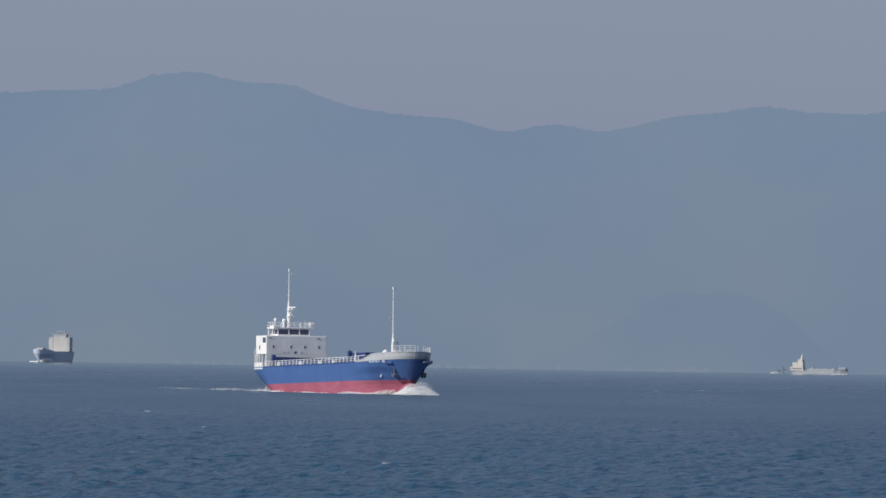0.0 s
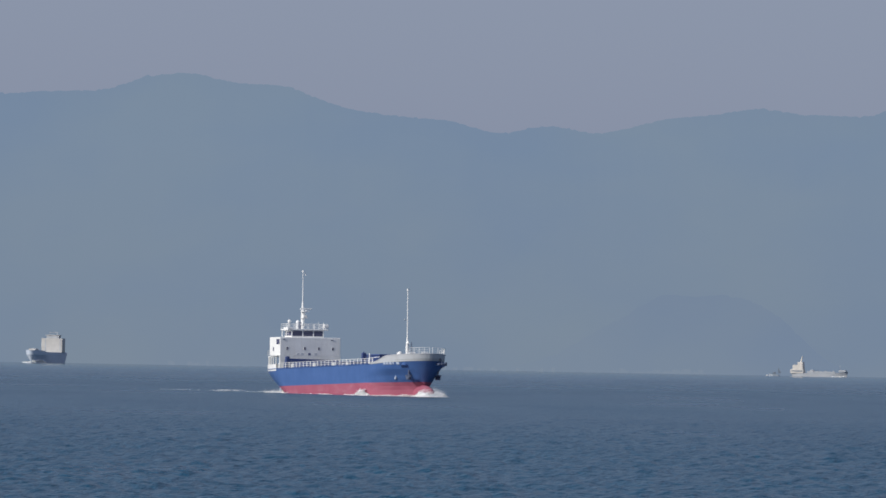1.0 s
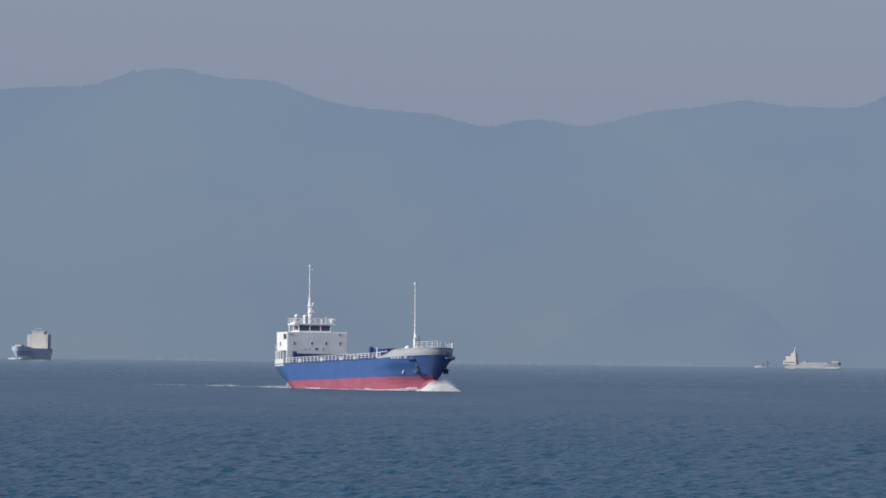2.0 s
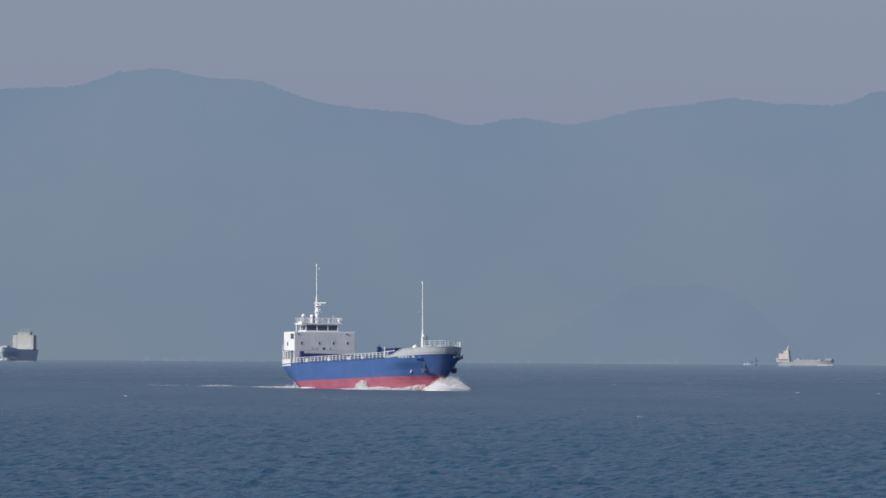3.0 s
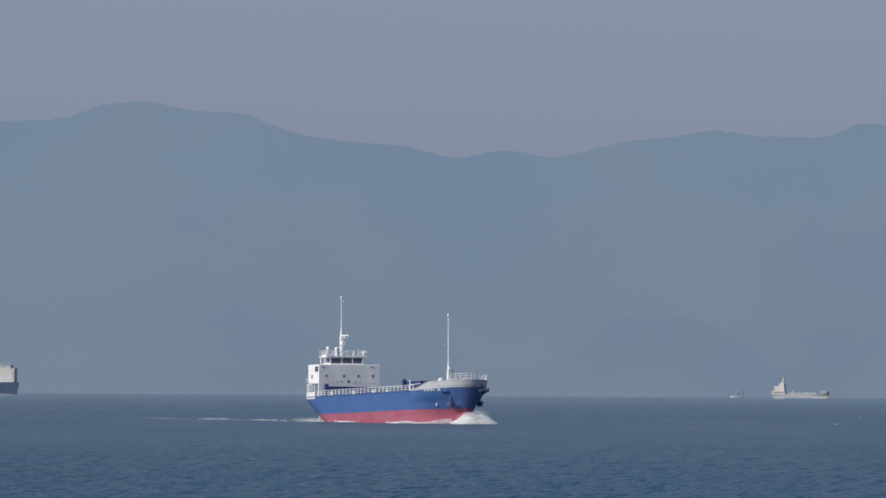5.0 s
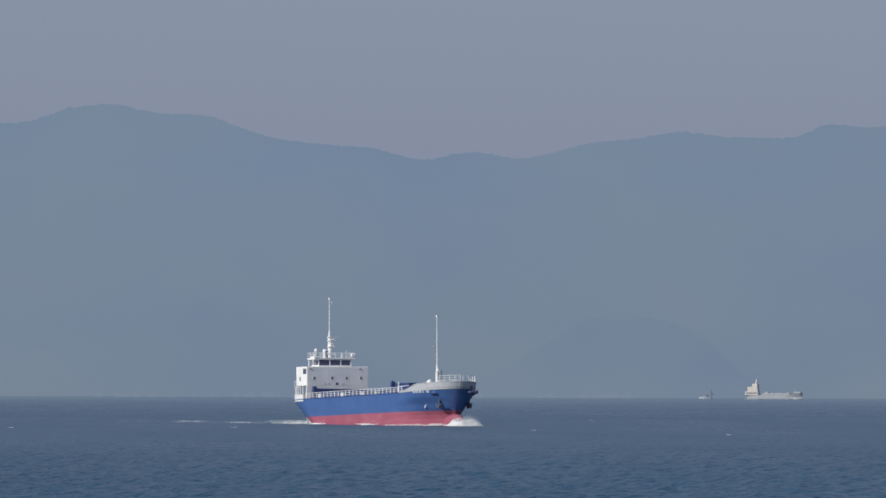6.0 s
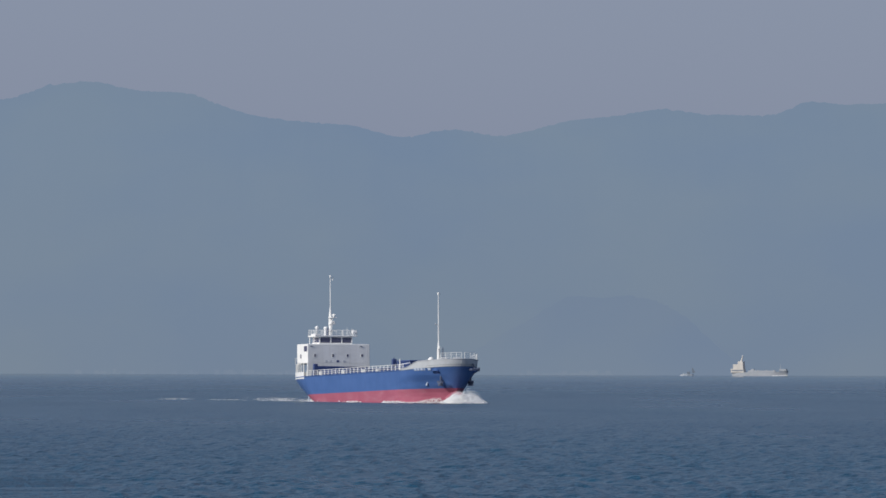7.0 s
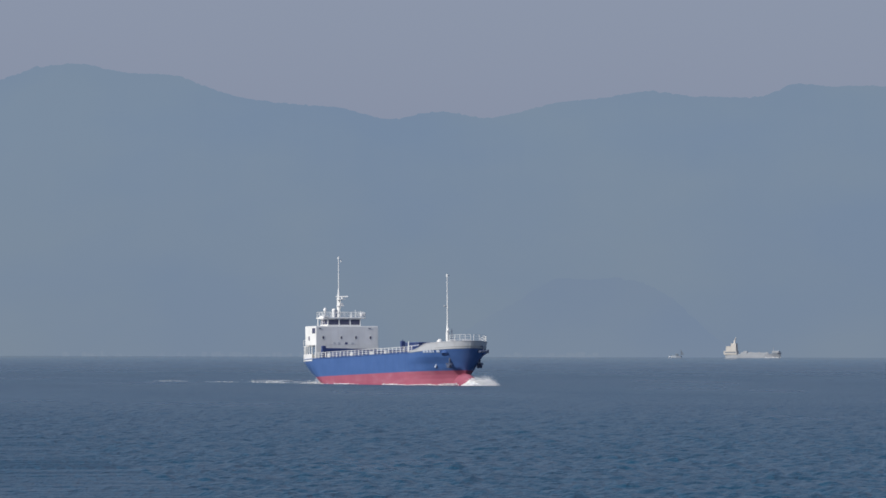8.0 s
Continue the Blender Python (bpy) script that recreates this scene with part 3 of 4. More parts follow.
    bm = rod(bmesh.new(), (fx + 0.5, 0.6, 6.0), (fx + 0.5, 0.6, 9.6), 0.07, n=6)
    for k in range(8):
        rod(bm, (fx + 0.5, 0.35, 6.4 + k * 0.4), (fx + 0.5, 0.85, 6.4 + k * 0.4), 0.03, n=5)
    p("ladder", bm, BLACK, fore)

    # forecastle gear
    bm = bmesh.new()
    rod(bm, (57.0, -1.9, 6.0), (57.0, -1.9, 6.9), 0.3)
    bmesh.ops.create_uvsphere(bm, u_segments=12, v_segments=8, radius=0.55, matrix=Matrix.LocRotScale((57.2, -1.9, 7.2), Euler((0, radians(40), 0)), (1, 1, 1.3)))
    p("ventilator", bm, WHITE, ship, "white mushroom ventilator")
    bm = box(bmesh.new(), 60.0, 62.6, -1.6, 1.6, 6.2, 7.0, 0.15)
    for y in (-1.3, 1.3):
        rod(bm, (61.3, y - 0.6, 7.1), (61.3, y + 0.6, 7.1), 0.6, n=14)
    p("windlass", bm, GREY, ship)
    bm = box(bmesh.new(), 61.6, 62.7, 0.5, 1.9, 6.9, 7.45, 0.2)
    p("winch_cover", bm, WHITE, ship)
    for sgn in (-1, 1):
        line = []
        for i in range(11):
            f0 = 0.968 if sgn < 0 else 0.86
            f = f0 + (0.9996 - f0) * (1 - (1 - i / 10) ** 2.2)
            a, b = SHIP.ends(7.2)
            x = a + (b - a) * f
            line.append((x, sgn * max(SHIP.half_at(x, 7.0) - 0.1, 0.05), deck_line(f) + 1.2))
        rail(p, bulwark, line, 1.15, 5 if sgn < 0 else 9)
    # fairlead roller and anchors
    bm = box(bmesh.new(), 66.2, 67.3, 1.4, 2.9, 5.25, 5.65, 0.1)
    rod(bm, (66.9, 3.0, 5.15), (66.9, 3.0, 5.8), 0.24)
    rod(bm, (66.6, 2.4, 5.5), (66.2, 2.2, 6.5), 0.12)
    p("bow_roller", bm, BLACK, bulwark, "black mooring roller at the stem head")
    for sgn in (-1, 1):
        x, z = 63.6, 3.9
        y = sgn * (SHIP.half_at(x, z) + 0.22)
        bm = rod(bmesh.new(), (x + 0.2, y * 0.98, z + 1.0), (x, y, z - 0.9), 0.16)
        rod(bm, (x - 0.95, y, z - 0.55), (x, y * 1.03, z - 1.05), 0.24, 0.2)
        rod(bm, (x + 0.95, y, z - 0.55), (x, y * 1.03, z - 1.05), 0.24, 0.2)
        box(bm, x - 0.5, x + 0.5, y - 0.35, y + 0.35, z - 1.3, z - 0.8, 0.1)
        p("anchor", bm, BLACK, side, "black stockless anchor housed in the bow")
        bm = bmesh.new()
        rod(bm, (x - 0.1, sgn * (SHIP.half_at(x, 5.4) - 0.4), 5.5), (x + 0.1, sgn * (SHIP.half_at(x, 5.0) + 0.12), 4.95), 0.55, 0.66, 14)
        p("hawse_bolster", bm, HULL_BLUE, side)
    # bow lettering as plain bars, thruster mark
    for i, w in enumerate((0.66, 0.62, 0.62, 0.25, 0.6)):
        x = 58.6 + i * 0.9
        z = 5.62
        a = Vector((x, -SHIP.half_at(x, z) - 0.04, z))
        b = Vector((x + w, -SHIP.half_at(x + w, z) - 0.04, z))
        bm = bmesh.new()
        lo = [bm.verts.new(v + Vector((0, dy, dz))) for v in (a, b) for dy, dz in ((0.07, -0.24), (-0.05, 0.2))]
        hi = [bm.verts.new(v.co + Vector((0, 0.1, 0))) for v in lo]
        for q in ((0, 2, 3, 1),):
            bm.faces.new([lo[i] for i in q])
            bm.faces.new([hi[i] for i in reversed(q)])
        for i0, i1 in ((0, 2), (2, 3), (3, 1), (1, 0)):
            bm.faces.new((lo[i0], lo[i1], hi[i1], hi[i0]))
        p("name_bar", bm, MARK, side)
    x, z = 60.0, 3.1
    y = -SHIP.half_at(x, z)
    bm = rod(bmesh.new(), (x, y + 0.1, z), (x, y - 0.05, z), 0.42, n=14)
    p("thruster_mark", bm, MARK, side, "white round thruster mark")
    bm = box(bmesh.new(), 8.2, 8.5, -SHIP.half_at(8.3, 1.5) - 0.06, -SHIP.half_at(8.3, 1.5) + 0.1, 0.6, 2.0)
    p("draught_scale", bm, MARK, bottom)
    bm = rod(bmesh.new(), (53.0, -6.05, 5.4), (53.0, -6.05, 7.5), 0.11)
    p("rail_end_post", bm, WHITE, ship)
    p("forecastle_handrail", rod(bmesh.new(), (53.0, -6.05, 6.6), (57.2, -5.85, 6.78), 0.06, n=6), WHITE, bulwark)
    # main deck rails, post by post
    for sgn in (-1, 1):
        line = []
        for i in range(27):
            f = 0.14 + 0.675 * i / 26
            z = deck_line(f)
            a, b = SHIP.ends(z)
            x = a + (b - a) * f
            line.append((x, sgn * (SHIP.half_at(x, z) - 0.12), z))
        rail(p, ship, line, 1.05, 27, 0.065, 0.034)
        for f in (0.22, 0.38, 0.52, 0.62):
            a, b = SHIP.ends(5.3)
            x = a + (b - a) * f
            y = sgn * (SHIP.half_at(x, 5.3) - 0.6)
            bm = rod(bmesh.new(), (x, y, 5.1), (x, y, 6.0), 0.2)
            rod(bm, (x + 0.7, y, 5.1), (x + 0.7, y, 6.0), 0.2)
            p("bollard", bm, WHITE, ship)
    return ship, scanner


def rail(p, parent, line, height, posts, post_r=0.045, bar_r=0.028):
    """A rail of three bars with its posts along a line of points."""
    pts = [Vector(v) for v in line]
    seg = [(b - a).length for a, b in zip(pts, pts[1:])]
    total = sum(seg)

    def at(d):
        for (a, b), s in zip(zip(pts, pts[1:]), seg):
            if d <= s + 1e-6:
                return a.lerp(b, d / s)
            d -= s
        return pts[-1]
    for k in (1.0, 0.66, 0.33):
        bm = bmesh.new()
        for a, b in zip(pts, pts[1:]):
            rod(bm, a + Vector((0, 0, height * k)), b + Vector((0, 0, height * k)), bar_r if k < 1 else bar_r * 1.3, n=5)
        p("handrail" if k == 1.0 else "guard_bar", bm, WHITE, parent)
    for i in range(posts):
        c = at(total * i / (posts - 1))
        p("rail_post", rod(bmesh.new(), c, c + Vector((0, 0, height)), post_r, n=6), WHITE, parent)


cargo_ship, radar_scanner = build_cargo_ship()

# ---------------------------------------------------------------- foam about the cargo ship
rng = random.Random(11)


def heap(x, y):
    """Height of the white water about the stem, in the ship's space; it runs forward and out on both bows."""
    ridge = 66.9 - 0.08 * math.sqrt(y * y + 0.5)
    wide = 2.1 if x > ridge else 2.4 + 0.4 * abs(y)
    along = math.exp(-abs((x - ridge) / wide) ** 2.6)
    across = math.exp(-abs((y - 0.3) / 3.1) ** 4.0)
    return 1.6 * along * across


def spray_fan(sgn, count, reach):
    """Ragged clots riding on the white water on one bow, and the tail of foam along that side."""
    out = []
    while len(out) < count:
        if rng.random() < 0.72:
            x, y = rng.uniform(60.5, 71.0), 0.2 + sgn * reach * rng.random()
            top = heap(x, y) * (0.85 + 0.5 * noise.noise(Vector((x * 0.8, y * 0.8, 5.0))))
            if top < 0.12:
                continue
            z = top * rng.uniform(0.72, 1.12)
        else:
            u = rng.random()                            # the tail along the side
            x = 61.5 - 14.0 * u
            y = sgn * (SHIP.half_at(x, 0.2) + 0.1 + 1.3 * rng.random())
            z = -0.3 + rng.random() * (0.75 * (1 - u) * (0.5 + 0.5 * math.sin(u * 9 + 1.0)) + 0.45)
        out.append((x - 37, y, z - (x - 37) * 0.0192, rng.uniform(0.04, 0.10), 1.4, 0.8))
    return out


def mist(count):
    """Single drops flung up over the heap, sparser towards the top."""
    out = []
    while len(out) < count:
        x, y = rng.uniform(62.0, 71.0), rng.uniform(-3.6, 5.6)
        top = heap(x, y)
        if top > 0.15:
            z = top * (0.9 + 0.5 * rng.random() ** 2 * (1.0 + noise.noise(Vector((x, y, 8.0)))))
            out.append((x - 37, y, z - (x - 37) * 0.0192, rng.uniform(0.02, 0.05), 1.2, 1.0))
    return out


def spray_core():
    """The solid white heap of water at the stem: one rough sheet that dips under the sea at its rim."""
    bm = bmesh.new()
    nx, ny = 70, 84
    grid = []
    for i in range(nx + 1):
        row = []
        for j in range(ny + 1):
            x, y = 57.5 + 14.0 * i / nx, -6.0 + 14.5 * j / ny
            n = noise.fractal(Vector((x * 0.7, y * 0.7, 2.0)), 1.0, 2.0, 4)
            z = heap(x, y) * (0.92 + 0.28 * n) + 0.05 * n - 0.22
            row.append(bm.verts.new((x, y, z - (x - 37) * 0.0192)))
        grid.append(row)
    for a, b in zip(grid, grid[1:]):
        for j in range(ny):
            bm.faces.new((a[j], b[j], b[j + 1], a[j + 1]))
    return part("spray_core", bm, FOAM, bow_wave, "", MID, True)


bow_wave = tagged(new("bow_wave"), "white breaking bow wave at the blue ship's stem", "wave")
spray_starboard = lumps("spray_starboard", spray_fan(-1, 4200, 4.2), FOAM, bow_wave)
spray_port = lumps("spray_port", spray_fan(1, 3600, 6.2), FOAM, bow_wave)
core = spray_core()
fine_spray = lumps("fine_spray", mist(7000), FOAM, bow_wave)
hull_foam = []
for k in range(7):
    x0 = 11 + k * 7.2
    spots = []
    for _ in range(150):
        x = x0 + rng.gauss(0, 1.9)
        spots.append((x - 37, -(SHIP.half_at(x, 0) + rng.uniform(0.0, 0.9)), rng.uniform(-0.25, 0.06) - (x - 37) * 0.0192, rng.uniform(0.05, 0.17), 2.4, 0.7))
    hull_foam.append(lumps("waterline_foam", spots, FOAM, bow_wave))
spots = []
for _ in range(1500):                                   # thin white line where the bow cuts the surface
    u = rng.random()
    x = 63.0 - 15.0 * u ** 1.3
    lift = (0.34 * (1 - u) + 0.08) * (0.8 + 0.9 * noise.noise(Vector((x * 0.5, 3.0, 7.0))))
    spots.append((x - 37, -(SHIP.half_at(x, 0) + 0.1 + rng.random() * (1.4 - u)), rng.random() * lift - (x - 37) * 0.0192, rng.uniform(0.03, 0.08), 2.2, 0.6))
lumps("cutwater_foam", spots, FOAM, bow_wave)
spots = []
for _ in range(2600):                                   # water churned up under the counter
    d = rng.random() ** 1.3 * 11.0
    x = 10.5 - d
    y = rng.gauss(0, 1.0) * (2.2 + 0.08 * d) - 0.8
    swell = 0.12 + 1.0 * math.exp(-((d - 4.5) / 2.6) ** 2) * (0.7 + 0.6 * noise.noise(Vector((x * 0.4, y * 0.5, 6.0))))
    spots.append((x - 37, y, -0.2 + rng.random() * (swell + 0.2) - (x - 37) * 0.0192, rng.uniform(0.04, 0.12), 2.6, 0.5))
stern_foam = lumps("stern_foam", spots, FOAM, bow_wave)

HEADING = 23.67


def ship_pose(t, heave=0.0):
    a = radians(HEADING)
    x, y = -17.0 + math.sin(a) * 6.0 * t, 1201.1 - math.cos(a) * 6.0 * t
    return pose(x, y, heave, 0, -1.1, HEADING - 0.199 * (t - 4) - 90)


def wake_trail():
    """Foam left lying in the ship's track, patch by patch; each rises as the stern passes and slowly dissolves."""
    a = radians(HEADING)
    fw, port = Vector((math.sin(a), -math.cos(a), 0)), Vector((math.cos(a), math.sin(a), 0))
    start = Vector((-17.0, 1201.1, 0)) + fw * (48.0 - 28.0)
    out = []
    for d0, d1, rich in ((5, 12, 0.3), (17, 35, 2.2), (44, 56, 1.1), (61, 66, 0.7), (69, 81, 1.6), (84, 88, 0.6), (92, 108, 1.2), (111, 121, 0.6)):
        spots = []
        for _ in range(int(13 * rich * (d1 - d0))):
            u = rng.gauss(0.5, 0.22)
            d = d0 + (d1 - d0) * u
            lane = noise.noise(Vector((d * 0.25, d0, 0.0)))
            side = -2.0 + 3.5 * lane + rng.gauss(0, 0.8 + 0.01 * d)
            c = start - fw * d + port * side
            spots.append((c.x, c.y, rng.random() ** 2 * 0.28 * rich - 0.02, rng.uniform(0.03, 0.085), 4.0, 0.35))
        ob = tagged(lumps("wake_foam", spots, FOAM if rich > 1.0 else THIN), "thin white foam streak lying in the ship's wake", "wake", "foam of the wake", "stuff")
        out.append((ob, 8.0 - d0 / 6.0))
    return out


wake_patches = wake_trail()

# crests that break against the hull and sink as the ship runs past them
crests = []
for t0, x_at, size in ((0.9, 52, 1.0), (2.8, 46, 1.5), (4.3, 54, 0.7), (6.6, 52, 0.5), (3.9, 16, 0.8)):
    spots = []
    for _ in range(1300):
        x = rng.gauss(0, 2.0)
        y = -rng.random() * 1.3
        top = 1.35 * size * math.exp(-(x / 1.9) ** 2) * (0.8 + 0.5 * noise.noise(Vector((x * 1.1, t0, 0))))
        spots.append((x, y, -0.3 + rng.random() ** 1.3 * (top + 0.3), rng.uniform(0.05, 0.15), 1.6, 0.8))
    ob = tagged(lumps("breaking_crest", spots, FOAM), "small white crest breaking along the ship's side", "wave", "crests by the hull", "stuff")
    crests.append((ob, t0, x_at))


# ---------------------------------------------------------------- whitecaps
def whitecap_mesh(seed):
    r = random.Random(seed)
    spots = []
    for _ in range(26):
        x = r.gauss(0, 0.55)
        spots.append((x, r.gauss(0, 0.18), r.uniform(0.0, 0.14), r.uniform(0.05, 0.13), 2.0, 0.6))
    return spots


whitecaps = []
for k in range(7):
    spots = []
    for i in range(8):
        d = 300 + 1500 * rng.random() ** 1.3
        ang = radians(rng.uniform(-4.2, 5.2))
        size = min(0.15 + d / 4200, 0.4)
        cx, cy = d * math.sin(ang), d * math.cos(ang)
        spots += [(cx + x * size, cy + y * size, 0.12 + z * size, r * size, sx, sz) for x, y, z, r, sx, sz in whitecap_mesh(i + 9 * k)]
    ob = tagged(lumps("whitecaps", spots, FOAM), "small white crests scattered on the open sea", "waves", kind="stuff")
    whitecaps.append((ob, 0.3 + k * 1.2))


# ---------------------------------------------------------------- far vessels
def build_container_ship():
    ship = tagged(new("container_ship"), "distant slate-blue ship with tall cream superstructure, haze in its paint", "ship")
    h = Hull(62.0, 12.6, 5.0, 3.0, -2.0, 0.66)
    off = (-31.0, 0, 0)

    def p(name, bm, mat, parent=ship, label=""):
        return part(name, bm, mat, parent, label, off)
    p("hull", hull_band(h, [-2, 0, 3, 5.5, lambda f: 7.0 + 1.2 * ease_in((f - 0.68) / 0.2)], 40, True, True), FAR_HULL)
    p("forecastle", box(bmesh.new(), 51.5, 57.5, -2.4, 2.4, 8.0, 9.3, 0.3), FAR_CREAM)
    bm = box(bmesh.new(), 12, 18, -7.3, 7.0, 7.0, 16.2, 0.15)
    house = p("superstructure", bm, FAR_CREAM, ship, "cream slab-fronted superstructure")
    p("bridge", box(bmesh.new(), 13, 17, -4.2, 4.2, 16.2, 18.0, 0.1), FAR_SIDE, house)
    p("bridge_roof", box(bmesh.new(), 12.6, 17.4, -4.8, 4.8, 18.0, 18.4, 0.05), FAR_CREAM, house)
    # two darker upright strips, slightly proud of the front wall
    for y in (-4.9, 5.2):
        p("corner_strip", box(bmesh.new(), 17.95, 18.08, y, y + 0.8, 8.0, 15.9), FAR_SIDE, house)
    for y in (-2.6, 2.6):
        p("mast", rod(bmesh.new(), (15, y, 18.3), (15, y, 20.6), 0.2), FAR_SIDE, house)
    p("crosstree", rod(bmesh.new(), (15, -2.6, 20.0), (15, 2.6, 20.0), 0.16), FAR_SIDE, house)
    spots = []
    for _ in range(700):
        u = rng.random()
        spots.append((27.5 - 11 * u, h.half_at(57 - 11 * u, 0.3) + rng.random() * 1.8, rng.random() ** 1.5 * 2.3 * math.sin(0.5 + 2.4 * u), rng.uniform(0.15, 0.4), 1.3, 0.8))
    for _ in range(260):
        u = rng.random()
        spots.append((27.0 - 3 * u, -0.5 - 7.0 * u, rng.random() ** 1.5 * (0.9 - 0.5 * u), rng.uniform(0.12, 0.3), 1.3, 0.6))
    lumps("bow_spray", spots, FOAM, ship)
    return ship


def build_tanker():
    ship = tagged(new("coastal_tanker"), "distant pale low tanker with cream house aft, haze in its paint", "ship")
    h = Hull(38.0, 6.0, 2.0, 1.5, -1.5, 0.70)
    off = (-19.0, 0, 0)

    def p(name, bm, mat, parent=ship, label=""):
        return part(name, bm, mat, parent, label, off)
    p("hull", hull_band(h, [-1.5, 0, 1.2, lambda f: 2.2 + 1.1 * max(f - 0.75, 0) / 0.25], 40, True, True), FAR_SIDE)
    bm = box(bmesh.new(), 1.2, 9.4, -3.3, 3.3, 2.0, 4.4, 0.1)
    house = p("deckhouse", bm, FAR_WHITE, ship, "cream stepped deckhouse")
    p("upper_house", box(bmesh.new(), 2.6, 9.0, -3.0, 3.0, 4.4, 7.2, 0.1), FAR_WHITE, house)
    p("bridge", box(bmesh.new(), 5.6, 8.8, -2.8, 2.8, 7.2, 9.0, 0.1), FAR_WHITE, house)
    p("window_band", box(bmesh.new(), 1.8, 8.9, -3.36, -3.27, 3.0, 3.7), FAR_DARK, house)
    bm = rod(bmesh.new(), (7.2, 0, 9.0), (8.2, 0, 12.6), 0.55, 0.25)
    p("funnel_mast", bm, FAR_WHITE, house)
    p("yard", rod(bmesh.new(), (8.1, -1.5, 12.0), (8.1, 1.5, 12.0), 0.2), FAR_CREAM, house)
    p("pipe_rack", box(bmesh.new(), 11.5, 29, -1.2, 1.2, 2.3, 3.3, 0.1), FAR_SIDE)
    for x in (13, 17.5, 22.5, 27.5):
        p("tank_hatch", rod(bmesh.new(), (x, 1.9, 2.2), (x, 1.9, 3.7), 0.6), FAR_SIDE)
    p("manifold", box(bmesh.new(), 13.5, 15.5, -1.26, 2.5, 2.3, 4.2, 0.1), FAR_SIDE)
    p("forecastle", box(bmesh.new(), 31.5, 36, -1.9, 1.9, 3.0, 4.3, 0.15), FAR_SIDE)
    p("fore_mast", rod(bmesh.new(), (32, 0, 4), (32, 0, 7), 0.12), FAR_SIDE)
    spots = []
    for _ in range(170):
        u = rng.random()
        spots.append((17.5 - 9 * u, -(h.half_at(36.5 - 9 * u, 0.2) + rng.random() * 1.5), rng.random() ** 1.5 * 0.6 * (1 - 0.6 * u), rng.uniform(0.12, 0.3), 1.8, 0.6))
    lumps("bow_spray", spots, FOAM, ship)
    return ship


def build_fishing_boat():
    boat = tagged(new("fishing_boat"), "tiny distant dark fishing boat with steadying sail", "boat")
    h = Hull(7.5, 2.4, 1.0, 0.2, -0.4, 0.6)
    off = (-3.7, 0, 0)
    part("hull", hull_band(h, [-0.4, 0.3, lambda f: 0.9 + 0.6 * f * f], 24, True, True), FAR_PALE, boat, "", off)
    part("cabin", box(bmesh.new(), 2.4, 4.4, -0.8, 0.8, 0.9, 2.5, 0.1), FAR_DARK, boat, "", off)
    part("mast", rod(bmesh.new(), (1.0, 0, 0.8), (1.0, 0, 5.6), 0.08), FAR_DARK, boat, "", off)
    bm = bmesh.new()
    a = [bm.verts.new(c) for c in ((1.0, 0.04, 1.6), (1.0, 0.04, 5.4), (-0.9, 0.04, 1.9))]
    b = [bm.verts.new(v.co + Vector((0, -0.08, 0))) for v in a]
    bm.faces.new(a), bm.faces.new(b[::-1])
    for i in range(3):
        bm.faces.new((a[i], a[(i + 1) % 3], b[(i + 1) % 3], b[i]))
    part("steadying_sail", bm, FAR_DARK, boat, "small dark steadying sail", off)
    spots = [(3.6 + rng.gauss(0, 0.6), rng.uniform(-1.4, 1.4), rng.random() * 0.8, rng.uniform(0.1, 0.25), 1.3, 0.7) for _ in range(45)]
    lumps("bow_spray", spots, FOAM, boat)
    return boat


container_ship = build_container_ship()
coastal_tanker = build_tanker()
fishing_boat = build_fishing_boat()


def grow(ship, k):
    """Scales a vessel built in parts to fit the camera's view at its distance."""
    for ob in ship.children_recursive:
        ob.data.transform(Matrix.Scale(k, 4))


grow(container_ship, 1.05)
grow(coastal_tanker, 1.1)
grow(fishing_boat, 1.1)


def glide(ob, p0, speed, turn, times=(0.0, 2.0, 4.0, 6.0, 8.0)):
    walk(ob, [(t, pose(p0[0] + speed[0] * t, p0[1] + speed[1] * t, 0.0, 0, 0, turn)) for t in times])


# ---------------------------------------------------------------- what moves
# how high and how far forward the water heaps at the stem as the waves pass it
BURSTS = ((0.0, 0.05, 0.0), (0.5, 0.35, 0.6), (1.0, -0.45, -0.3), (1.5, 0.25, 0.3), (2.2, -0.4, 0.2), (3.0, 0.4, 0.2), (3.5, -0.35, -0.4),
          (4.0, -0.3, 0.3), (4.7, 0.0, 0.2), (5.5, 0.2, 0.8), (6.0, -0.5, 0.8), (6.5, 0.0, 0.1), (7.0, 0.0, 0.0), (7.5, 0.0, 0.6), (8.0, -0.3, 3.4))


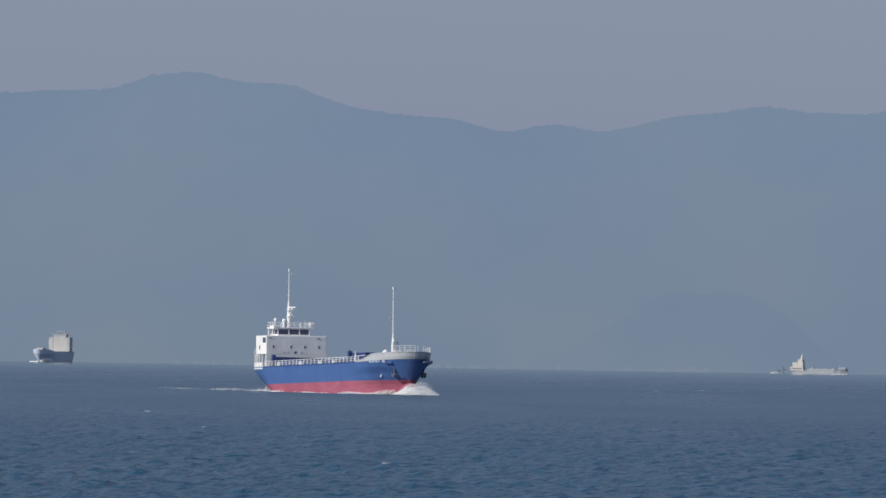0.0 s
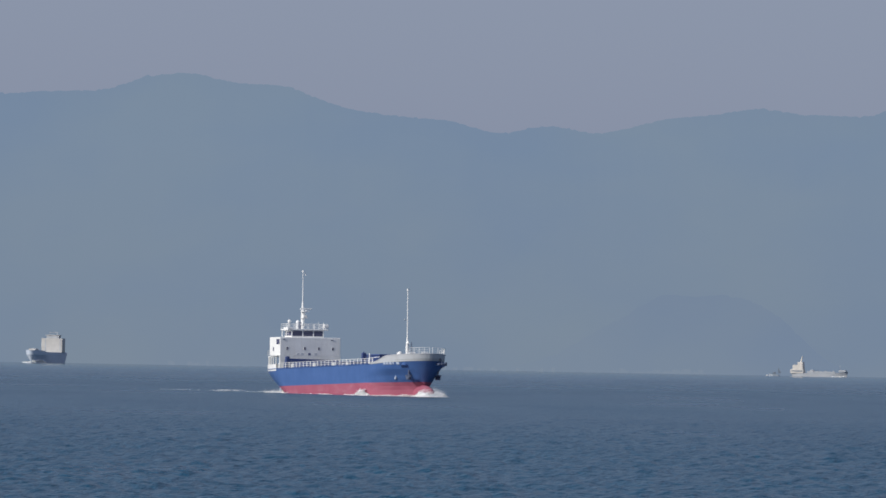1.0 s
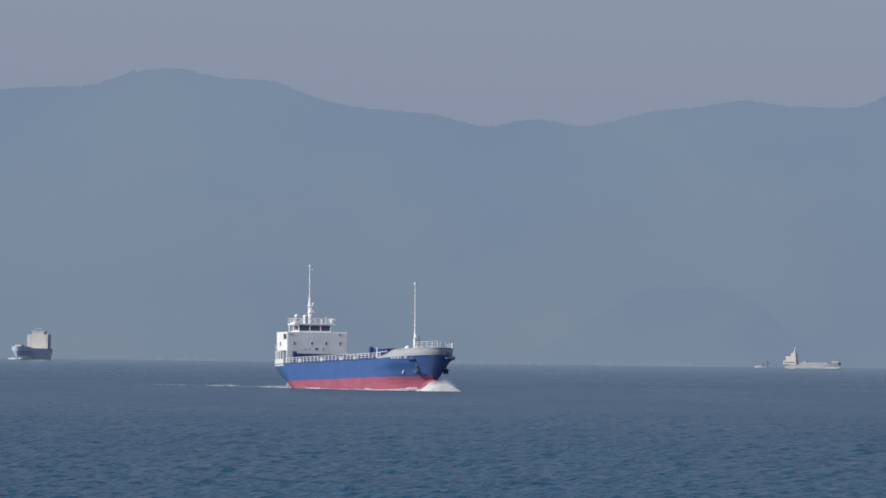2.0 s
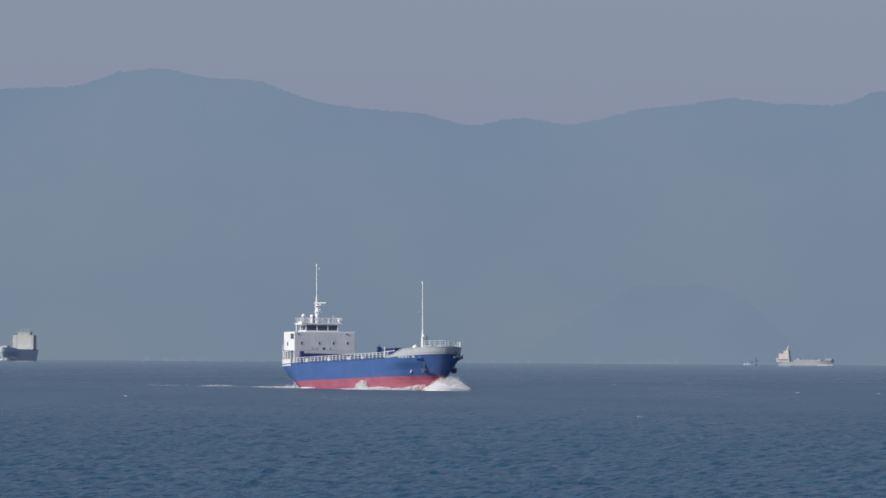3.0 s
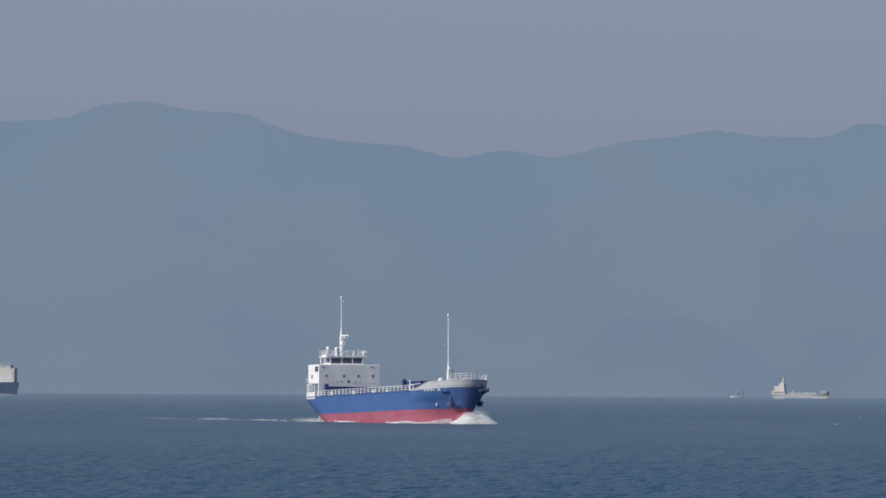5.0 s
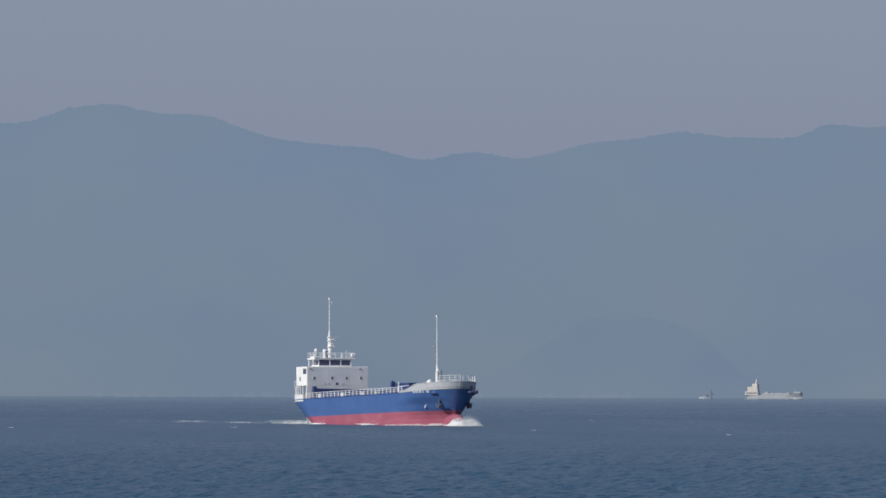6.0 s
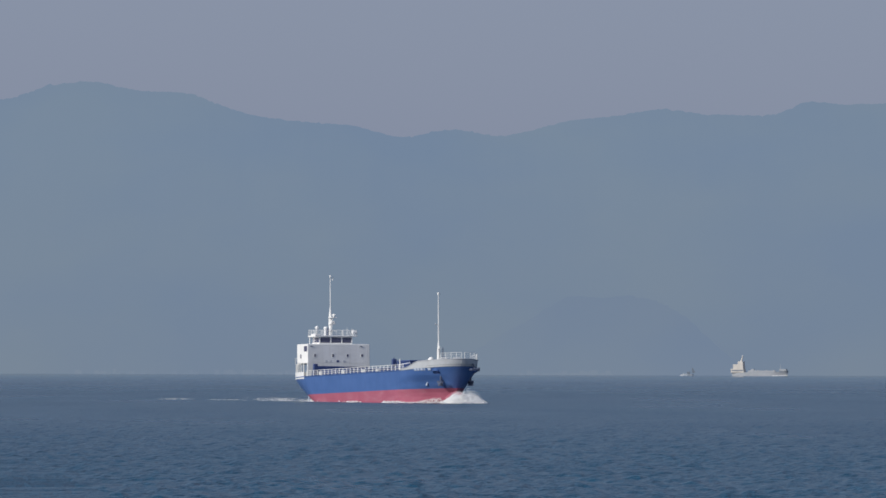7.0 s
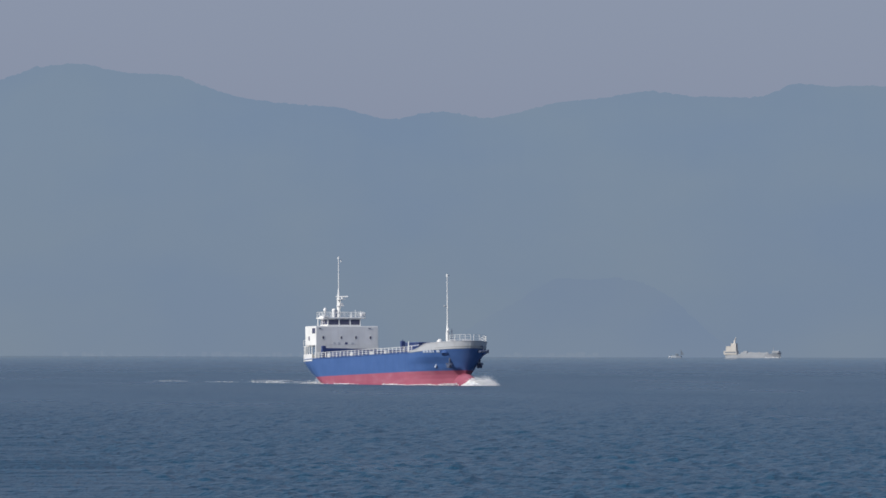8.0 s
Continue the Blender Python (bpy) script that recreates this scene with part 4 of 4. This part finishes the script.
def motions():
    steps = [i * 0.5 for i in range(17)]
    walk(cargo_ship, [(t, ship_pose(t)) for t in steps])
    walk(bow_wave, [(t, ship_pose(t)) for t in steps])
    quick = [i * 0.25 for i in range(33)]
    for ob, ph, up in ((spray_starboard, 0.0, 0.9), (spray_port, 0.5, 1.1), (fine_spray, 0.3, 1.3), (core, 0.2, 0.9)):
        walk(ob, [(t, pose(ahead + 0.4, 0, lift * up - 0.05, 0, 0.4 * math.sin(2.6 * t + ph), 0)) for t, lift, ahead in BURSTS])
    for i, ob in enumerate(hull_foam):
        walk(ob, [(t, pose(-0.8 * math.sin(1.3 * t + i), 0, -0.12 + 0.28 * math.sin(1.9 * t + i * 2.3), 0, 0, 0)) for t in quick])
    walk(stern_foam, [(t, pose(0.3 * math.sin(2 * t), 0, 0.12 * math.sin(2.4 * t), 0, 0, 0)) for t in quick])
    walk(radar_scanner, [(i * 0.5, pose(9.05 - 37, 0, 16.55, 0, 0, -23 + 73.5 * (i * 0.5 - 0.72))) for i in range(17)])
    for ob, t0, x_at in crests:
        rows = []
        m = ship_pose(t0) @ pose(x_at - 37, -SHIP.half_at(x_at, 0) - 0.1, 0)
        for t in quick:
            d = t - t0
            rise = -2.2 + 2.2 * math.exp(-(d / 0.8) ** 2) if d < 0 else -2.2 + 2.2 * math.exp(-(d / 1.3) ** 2)
            q = m.translation
            rows.append((t, pose(q.x, q.y, rise, 0, 0, HEADING - 90)))
        walk(ob, rows)
    for ob, passed in wake_patches:
        walk(ob, [(t, pose(0, 0, -0.6 * ease_in((passed - t) / 0.8) - 0.02 * max(t - passed, 0.0), 0, 0, 0)) for t in quick])
    drift = Vector((1.3, -0.8, 0))
    walk(water, [(t, pose(drift.x * (t - 4), drift.y * (t - 4), 0.04 * math.sin(t), 0, 0, 0)) for t in [i * 0.5 for i in range(17)]])
    for ob, t0 in whitecaps:
        walk(ob, [(t, pose(drift.x * (t - 4), drift.y * (t - 4), -0.8 + 0.8 * math.exp(-((t - t0) / 1.1) ** 2), 0, 0, 0)) for t in steps])
    glide(container_ship, (-265.9, 4400.0), (-1.08, -2.0), -90 - 15.4)
    glide(coastal_tanker, (258.0, 4400.0), (3.75, -0.4), -15)
    glide(fishing_boat, (229.9, 4400.0), (0.73, -0.3), 180)


motions()
